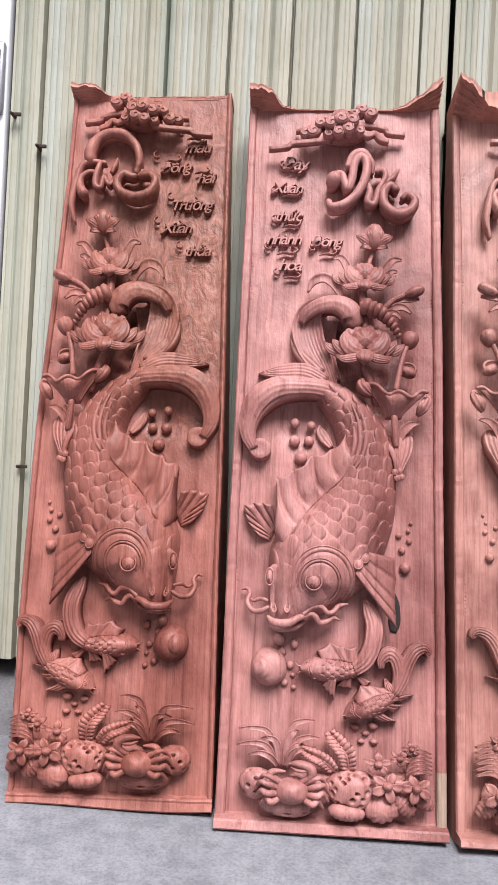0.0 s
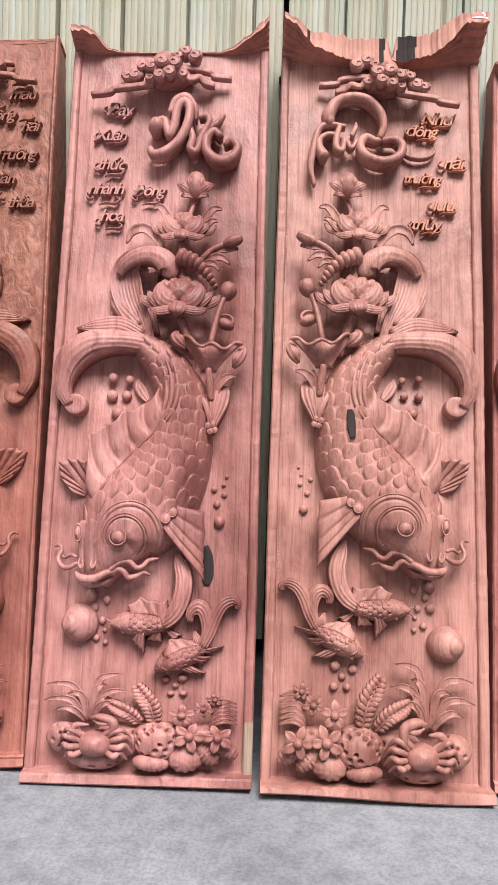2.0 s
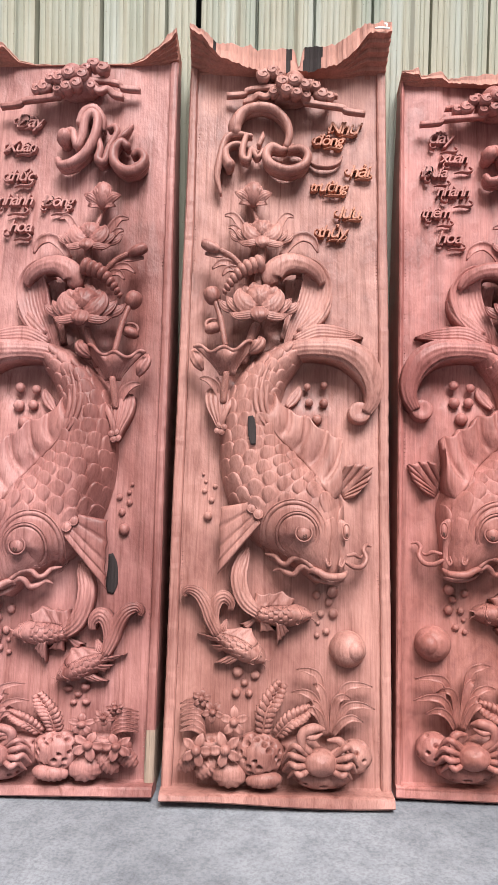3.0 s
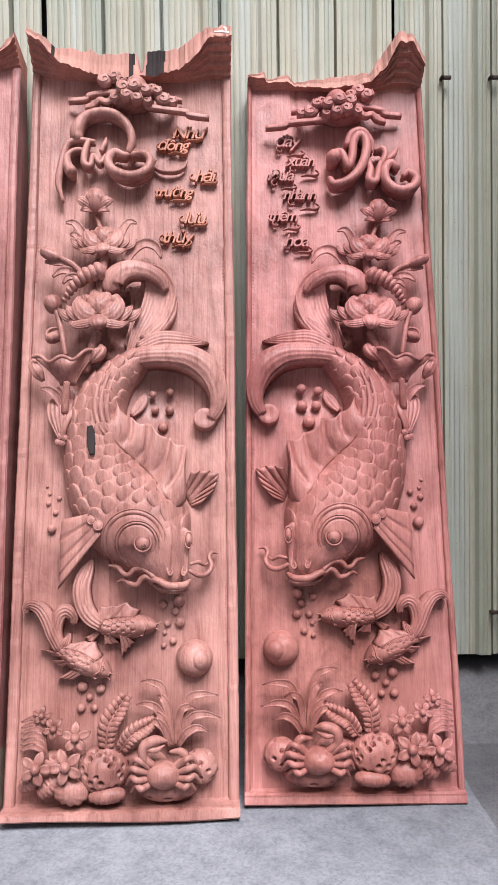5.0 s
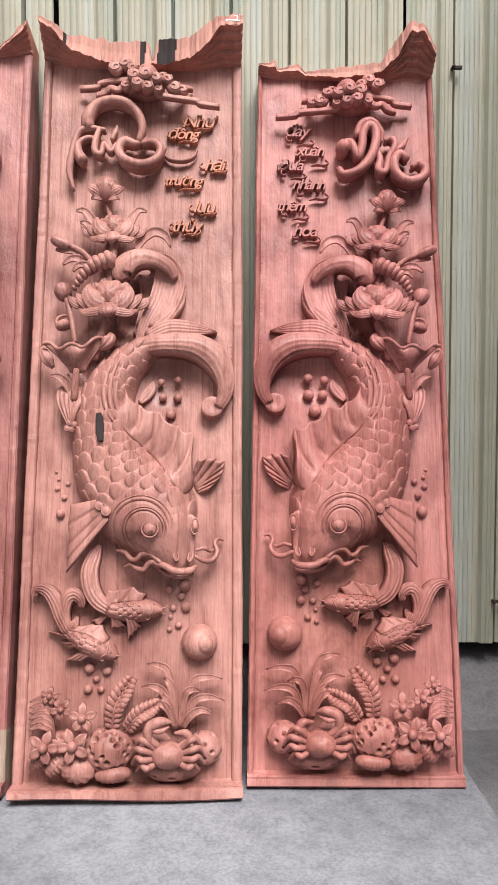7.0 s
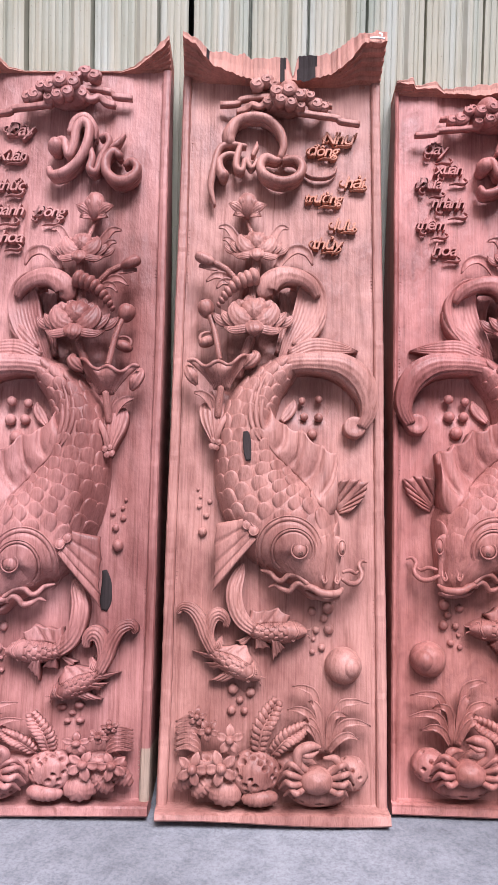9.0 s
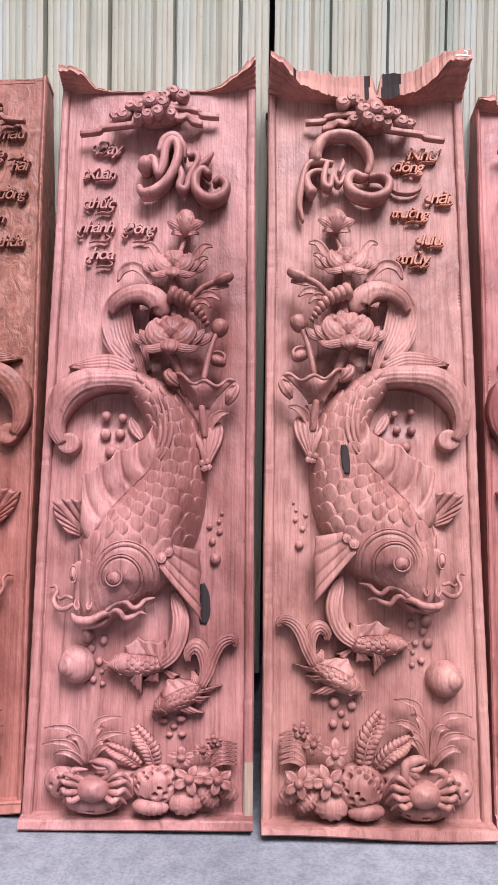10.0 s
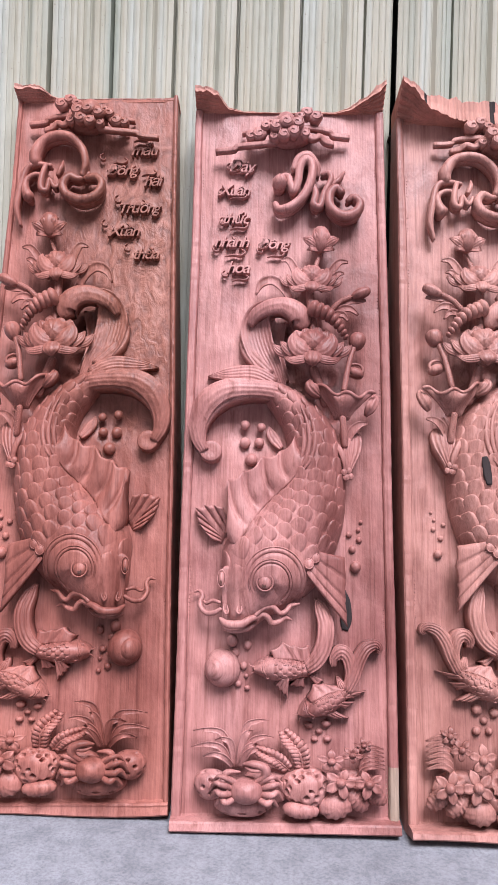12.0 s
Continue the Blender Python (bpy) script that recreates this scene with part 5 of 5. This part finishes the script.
def crab(root, P):
    m = P["wood"]
    c = (0.084, 0.085)
    bm = bmesh.new()
    blob(bm, (c[0], c[1], 0.040), (0.037, 0.028, 0.036), nu=28, nv=18, fn=lambda x, y, z: 1 + 0.03 * math.sin(5 * x + 1) * math.cos(6 * y) + 0.02 * noise.noise((x * 4, y * 4, z * 4)))
    ob = part("crab", bm, m, root, "crab with a domed shell on the rocks")
    for sd in (-1, 1):
        for k, (dx, dy, kx, ky) in enumerate(((0.030, 0.012, 0.058, 0.038), (0.034, 0.004, 0.064, 0.018), (0.034, -0.006, 0.062, -0.002), (0.028, -0.014, 0.052, -0.020))):
            bm = bmesh.new()
            tube(bm, [(c[0] + sd * dx * 0.8, c[1] + dy, 0.050, 0.006), (c[0] + sd * (dx + kx) * 0.52, c[1] + (dy + ky) * 0.62, 0.064, 0.0065), (c[0] + sd * kx, c[1] + ky * 0.8, 0.055, 0.0055), (c[0] + sd * (kx + 0.012), c[1] + ky * 0.7 - 0.018, 0.036, 0.0025)], n=18, seg=8)
            part("leg", bm, m, ob)
    for pts in ([(c[0] - 0.018, c[1] + 0.018, 0.052, 0.007), (c[0] - 0.038, c[1] + 0.036, 0.060, 0.009), (c[0] - 0.036, c[1] + 0.058, 0.064, 0.011), (c[0] - 0.014, c[1] + 0.068, 0.064, 0.010), (c[0] + 0.006, c[1] + 0.066, 0.060, 0.003)],
                [(c[0] - 0.030, c[1] + 0.052, 0.064, 0.006), (c[0] - 0.014, c[1] + 0.050, 0.064, 0.006), (c[0] + 0.002, c[1] + 0.057, 0.060, 0.002)],
                [(c[0] + 0.022, c[1] + 0.016, 0.050, 0.006), (c[0] + 0.042, c[1] + 0.032, 0.054, 0.008), (c[0] + 0.036, c[1] + 0.044, 0.056, 0.008), (c[0] + 0.014, c[1] + 0.044, 0.054, 0.003)]):
        bm = bmesh.new()
        tube(bm, pts, n=22, seg=10)
        part("claw", bm, m, ob)


def holed(seed, count, size=0.2, depth=0.42):
    rng = random.Random(seed)
    hs = []
    while len(hs) < count:
        p = Vector((rng.uniform(-1, 1), rng.uniform(-1, 1), rng.uniform(0.15, 1))).normalized()
        if all((p - q).length > size * 1.9 for q, _ in hs):
            hs.append((p, size * rng.uniform(0.65, 1.05)))

    def fn(x, y, z):
        d = Vector((x, y, z))
        k = 1 + 0.05 * noise.noise(d * 2.1 + Vector((seed, 0, 0)))
        for p, r in hs:
            e = (d - p).length / r
            if e < 1:
                k -= depth * min(1.0, (1 - e) * 3.5)
        return k
    return fn


def sea_bed(root, P):
    m = P["wood"]
    for nm, c, r, turn, fn, nu, nv in (
            ("holed_coral", (-0.040, 0.092, 0.020), (0.052, 0.047, 0.050), 0, holed(3, 22, 0.145), 96, 60),
            ("holed_coral", (0.158, 0.092, 0.014), (0.036, 0.034, 0.044), 0, holed(8, 10, 0.17), 72, 44),
            ("holed_coral", (0.092, 0.052, 0.010), (0.060, 0.026, 0.044), 0, holed(12, 10, 0.15), 80, 44),
            ("sea_rock", (0.040, 0.090, 0.006), (0.055, 0.040, 0.040), 0, holed(21, 6, 0.2), 48, 28),
            ("sea_rock", (-0.130, 0.095, 0.004), (0.060, 0.036, 0.036), 0, holed(25, 5, 0.2), 48, 28),
            ("scallop_shell", (-0.100, 0.056, 0.034), (0.036, 0.027, 0.032), -10, lambda x, y, z: 1 + 0.06 * math.cos(9 * math.atan2(y + 0.3, x)) * max(0, -y + 0.2), 44, 18),
            ("scallop_shell", (-0.028, 0.046, 0.038), (0.038, 0.017, 0.028), 4, lambda x, y, z: 1 + 0.07 * math.cos(22 * x) * max(0, -y), 56, 16),
            ("ribbed_shell", (-0.140, 0.070, 0.030), (0.034, 0.020, 0.030), 42, lambda x, y, z: 1 + 0.07 * math.cos(24 * x), 64, 20),
            ("ribbed_shell", (-0.180, 0.076, 0.024), (0.028, 0.018, 0.028), 35, lambda x, y, z: 1 + 0.07 * math.cos(20 * x), 64, 20)):
        bm = bmesh.new()
        blob(bm, (c[0], c[1], c[2] * 0.7), (r[0], r[1], r[2] * 0.72), turn, nu=nu, nv=nv, fn=fn)
        part(nm, bm, m, root)
    crab(root, P)
    for u, v, r, t in ((-0.160, 0.202, 0.020, 10), (-0.136, 0.176, 0.024, 40), (-0.092, 0.158, 0.031, 0), (-0.166, 0.104, 0.034, 20), (-0.108, 0.106, 0.036, 50)):
        flower(root, m, u, v, 0.040 + (0.012 if v < 0.12 else 0), r, t)
    fern(root, m, (-0.034, 0.126), (0.002, 0.228), 0.022, 0.010)
    fern(root, m, (-0.006, 0.126), (0.060, 0.182), 0.019, 0.008)
    for x, z, bend in ((0.036, 0.262, 0.022), (0.026, 0.216, 0.012), (0.070, 0.232, 0.004), (0.060, 0.195, -0.002), (0.196, 0.230, -0.030), (0.200, 0.186, -0.024), (0.175, 0.160, -0.012), (0.150, 0.205, -0.02), (0.045, 0.178, 0.01)):
        bm = bmesh.new()
        x0, z0 = 0.104 + 0.1 * (x - 0.1), 0.130
        mx, mz = x0 + 0.35 * (x - x0) + bend * 0.4, z0 + 0.72 * (z - z0) + abs(bend) * 0.6
        ribbon(bm, [(x0, z0, 0.016, 0.0045), (mx, mz, 0.034, 0.008), ((mx + x) / 2 + bend * 0.1, (mz + z) / 2 + 0.010, 0.036, 0.007), (x, z, 0.022, 0.001)], n=16, m=7, bow=-0.4, th=0.008, flutes=2, flute=0.0007)
        part("sea_grass_blade", bm, m, root)
    for k in range(6):
        bm = bmesh.new()
        z = 0.125 + 0.011 * k
        ribbon(bm, [(-0.150 - 0.002 * k, 0.112, 0.02, 0.004), (-0.158, z + 0.01, 0.034, 0.006), (-0.178, z + 0.018, 0.036, 0.0055), (-0.204, z + 0.008, 0.02, 0.0015)], n=14, m=5, bow=-0.3, th=0.008)
        part("sea_grass_blade", bm, m, root)
    small_fish(root, P,
               [(-0.0652, 0.3867, 0.0111, 0.026), (-0.0466, 0.3756, 0.0185, 0.031), (-0.0189, 0.3716, 0.0246, 0.036), (0.0103, 0.3720, 0.0271, 0.040), (0.0353, 0.3733, 0.0234, 0.037), (0.0543, 0.3731, 0.0160, 0.030), (0.0666, 0.3716, 0.0074, 0.020)],
               [[(-0.0462, 0.3754, 0.028, 0.0123), (-0.0701, 0.3937, 0.03, 0.0160), (-0.0855, 0.4213, 0.03, 0.0172), (-0.0901, 0.4563, 0.028, 0.0172), (-0.0811, 0.4895, 0.02, 0.0136), (-0.0708, 0.5138, 0.012, 0.0025)]],
               [((((-0.0562, 0.3871)), (-0.0351, 0.3874), (-0.0186, 0.3899), (0.0229, 0.3926)), (((-0.0524, 0.4179)), (-0.0225, 0.4171), (0.0051, 0.4221), (0.0313, 0.4060)), 0.034, 0.022, 3),
                (((-0.0087, 0.3553), (0.0078, 0.3531)), ((-0.0046, 0.3093), (0.0207, 0.3383)), 0.032, 0.014, 3), (((-0.0418, 0.3572), (-0.0229, 0.3528)), ((-0.0424, 0.3340), (-0.0089, 0.3378)), 0.028, 0.010, 2), (((-0.0560, 0.3639), (-0.0501, 0.3594)), ((-0.0853, 0.3509), (-0.0698, 0.3372)), 0.026, 0.010, 2)],
               ((0.0367, 0.3572), (0.0490, 0.3848)), ((-0.0551, 0.3802), (-0.0248, 0.3784), (0.0045, 0.3857), (0.0265, 0.3927)))
    small_fish(root, P,
               [(-0.1383, 0.3374, 0.0111, 0.024), (-0.1220, 0.3233, 0.0185, 0.030), (-0.0978, 0.3095, 0.0259, 0.036), (-0.0723, 0.2988, 0.0283, 0.040), (-0.0522, 0.2886, 0.0234, 0.036), (-0.0388, 0.2801, 0.0148, 0.028), (-0.0307, 0.2746, 0.0074, 0.018)],
               [[(-0.1300, 0.3284, 0.024, 0.0111), (-0.1457, 0.3605, 0.028, 0.0136), (-0.1579, 0.3904, 0.03, 0.0136), (-0.1747, 0.4133, 0.028, 0.0123), (-0.1962, 0.4210, 0.022, 0.0099), (-0.2056, 0.4127, 0.018, 0.0074), (-0.1984, 0.4080, 0.016, 0.0037)],
                [(-0.1335, 0.3339, 0.022, 0.0086), (-0.1410, 0.3685, 0.026, 0.0111), (-0.1354, 0.3975, 0.03, 0.0136), (-0.1200, 0.4070, 0.03, 0.0136), (-0.1055, 0.3954, 0.026, 0.0099), (-0.1051, 0.3790, 0.02, 0.0049)],
                [(-0.1287, 0.3281, 0.02, 0.0074), (-0.1206, 0.3422, 0.024, 0.0086), (-0.1133, 0.3603, 0.018, 0.0018)]],
               [(((-0.1268, 0.3335), (-0.1035, 0.3272), (-0.0836, 0.3208), (-0.0519, 0.3052)), ((-0.1143, 0.3406), (-0.0813, 0.3446), (-0.0599, 0.3426), (-0.0456, 0.3151)), 0.032, 0.020, 3), (((-0.1336, 0.3240), (-0.1266, 0.3151)), ((-0.1759, 0.3301), (-0.1471, 0.3143)), 0.024, 0.008, 2),
                (((-0.1218, 0.3082), (-0.1124, 0.2994)), ((-0.1494, 0.3063), (-0.1303, 0.2905)), 0.024, 0.008, 2), (((-0.1064, 0.2880), (-0.0844, 0.2797)), ((-0.1373, 0.2688), (-0.1053, 0.2657)), 0.028, 0.010, 3)],
               ((-0.0412, 0.2916), (-0.0565, 0.2735)), ((-0.1278, 0.3287), (-0.1034, 0.3204), (-0.0780, 0.3120), (-0.0566, 0.3029)))
    for u, v, r in ((0.080, 0.416, 0.009), (0.114, 0.423, 0.0125), (0.106, 0.401, 0.0085), (0.089, 0.377, 0.008), (0.116, 0.378, 0.0105), (0.083, 0.357, 0.005), (0.101, 0.340, 0.008), (0.081, 0.331, 0.006),
                    (-0.087, 0.252, 0.0115), (-0.050, 0.246, 0.010), (-0.072, 0.230, 0.008), (-0.089, 0.209, 0.0095), (-0.062, 0.208, 0.008),
                    (0.055, 0.883, 0.0085), (0.093, 0.888, 0.009), (0.060, 0.846, 0.0095), (0.093, 0.845, 0.0105), (0.078, 0.806, 0.012),
                    (-0.175, 0.675, 0.0035), (-0.169, 0.658, 0.004), (-0.171, 0.637, 0.0055), (-0.148, 0.648, 0.0055), (-0.155, 0.617, 0.0065), (-0.162, 0.581, 0.010)):
        k = 1.25 if P["flip"] == -1 or P["wood"] is W1 else 1.0
        bubble(root, m, u, v, r * (k if v > 0.55 else 1.0))
    # pearl with a lapped inner dome, placed by the panel
    bm = bmesh.new()
    u, v = P["ball"]
    u, v = u - np.interp(v, *zip(*P["du"])), v - np.interp(v, *zip(*P["dv"]))
    for _ in range(3):
        v = P["ball"][1] - np.interp(v, *zip(*P["dv"]))
    blob(bm, (u, v, -0.004), (0.039, 0.039, 0.040), nu=32, nv=16)
    blob(bm, (u + 0.012, v - 0.001, 0.006), (0.026, 0.027, 0.036), nu=24, nv=14)
    part("pearl", bm, m, root, "large domed pearl")


def dark_patch(root, pts, name, material, label, th=0.003):
    """A stain of dark bark let into the surface: a thin uneven ribbon in the panel's own axes."""
    bm = bmesh.new()
    ribbon(bm, pts, n=16, m=7, bow=0.05, th=th)
    part(name, bm, material, root, label)


LABELS = ["brown stained rosewood panel carved with carp and lotus",
          "pink rosewood panel carved with carp, black knot hole",
          "pale rosewood panel carved with carp, torn arched top",
          "reddish rosewood panel carved with carp, one tall corner"]
for P, words, label in zip(PANELS, WORDS, LABELS):
    CUR["P"] = P
    root = tagged(new("carved_panel"), label, "carved panel", group="carved panels leaning on the wall")
    root.matrix_world = P["frame"]
    board(root, P)
    fish = carp(root, P)
    plants(root, P)
    cloud(root, P)
    character(root, P)
    lettering(root, P, words)
    sea_bed(root, P)
    if P["wood"] is W2:
        dark_patch(root, [(u, v, FLOOR_W + 0.003, h) for u, v, h in ((-0.1343, 0.5312, 0.0049), (-0.1392, 0.5078, 0.0098), (-0.1390, 0.4834, 0.0123), (-0.1377, 0.4627, 0.0123), (-0.1352, 0.4457, 0.0062))], "knot_hole", BARK, "black knot hole")
    if P["wood"] is W3:
        bm = bmesh.new()
        tube(bm, [(0.058, 1.468, 0.0, 0.0026), (0.054, 1.452, 0.001, 0.0036), (0.070, 1.436, 0.002, 0.0040), (0.104, 1.434, 0.002, 0.0042), (0.126, 1.446, 0.001, 0.0038), (0.134, 1.466, 0.0, 0.0022)], n=26, seg=8, tall=2.2)
        part("flourish", bm, P["wood"], root, "open loop of a brush stroke")
        dark_patch(root, [(u, v, fish.height(u, v) + 0.0080, 0.85 * h) for u, v, h in ((-0.0736, 0.7926, 0.0062), (-0.0712, 0.7778, 0.0098), (-0.0689, 0.7494, 0.0098), (-0.0665, 0.7286, 0.0062))], "bark_streak", BARK, "black bark streak in the carp's back", 0.010)
        for pts in ([(0.201, 1.750, 0.0945, 0.0016), (0.218, 1.750, 0.0965, 0.0018), (0.236, 1.748, 0.0965, 0.0016)], [(0.222, 1.762, 0.0965, 0.0012), (0.229, 1.760, 0.0965, 0.0014), (0.229, 1.752, 0.0965, 0.0012)]):
            dark_patch(root, pts, "chalk_mark", CHALK, "white chalk stroke")


# ---- fixtures on and under the wall ----
def wall_screw(x, z):
    bm = bmesh.new()
    blob_pts = [(x + 0.0045 * math.cos(a), 2.022, z + 0.0045 * math.sin(a)) for a in np.linspace(0, 2 * math.pi, 10, endpoint=False)]
    rows = [[Vector((p[0], y, p[2])) for p in blob_pts] for y in (2.06, 2.020)]
    rows.append([Vector((x + (p[0] - x) * 0.5, 2.0175, z + (p[2] - z) * 0.5)) for p in blob_pts])
    vs = quads(bm, rows, close_u=True)
    bm.faces.new(vs[-1])
    root = tagged(mesh_object("wall_screw", bm, RUST), "rusty roofing screw in the metal sheet", "screw", group="screws in the metal wall")
    bm = bmesh.new()
    box(bm, x + 0.002, x + 0.024, 2.026, 2.034, z - 0.0045, z + 0.0045, 0.0015)
    part("clip", bm, RUST, root, "rust-brown steel clip")


for x, z in ((0.346, 1.640), (1.384, 1.684), (1.511, 1.684), (1.512, 0.282), (-0.760, 1.585), (-0.768, 0.700), (-0.836, 1.672)):
    wall_screw(x, z)


def sheet_post():
    bm = bmesh.new()
    box(bm, 1.585, 1.645, 2.36, 2.42, -0.018, 0.42, 0.004)
    tagged(mesh_object("wall_post", bm, plain("grey_post_paint", (0.22, 0.22, 0.21), 0.7)), "short grey post under the metal wall", "post")


def side_door():
    root = tagged(new("door_1"), "white lacquered sliding door with a grey pull", "door", kind="structure")
    bm = bmesh.new()
    box(bm, -2.4, -0.857, 2.03, 2.07, 0.03, 3.2, 0.006)
    part("door_leaf", bm, WHITE_DOOR, root)
    bm = bmesh.new()
    box(bm, -0.925, -0.8605, 2.012, 2.034, 1.668, 1.868, 0.010)
    plate = part("pull_plate", bm, STEEL, root, "brushed grey pull plate")
    bm = bmesh.new()
    box(bm, -0.915, -0.871, 2.0085, 2.016, 1.692, 1.842, 0.003)
    part("pull_recess", bm, DARK_STEEL, plate)
    for k in range(7):
        bm = bmesh.new()
        box(bm, -0.892, -0.879, 2.005, 2.0095, 1.716 + 0.015 * k, 1.726 + 0.015 * k, 0.001)
        part("raised_bar", bm, STEEL, plate)
    for z in (1.680, 1.856):
        bm = bmesh.new()
        bmesh.ops.create_cone(bm, cap_ends=True, segments=14, radius1=0.006, radius2=0.005, depth=0.006, matrix=Matrix.Translation((-0.885, 2.0105, z)) @ Euler((radians(90), 0, 0)).to_matrix().to_4x4())
        part("plate_screw", bm, DARK_STEEL, plate)


sheet_post()
side_door()
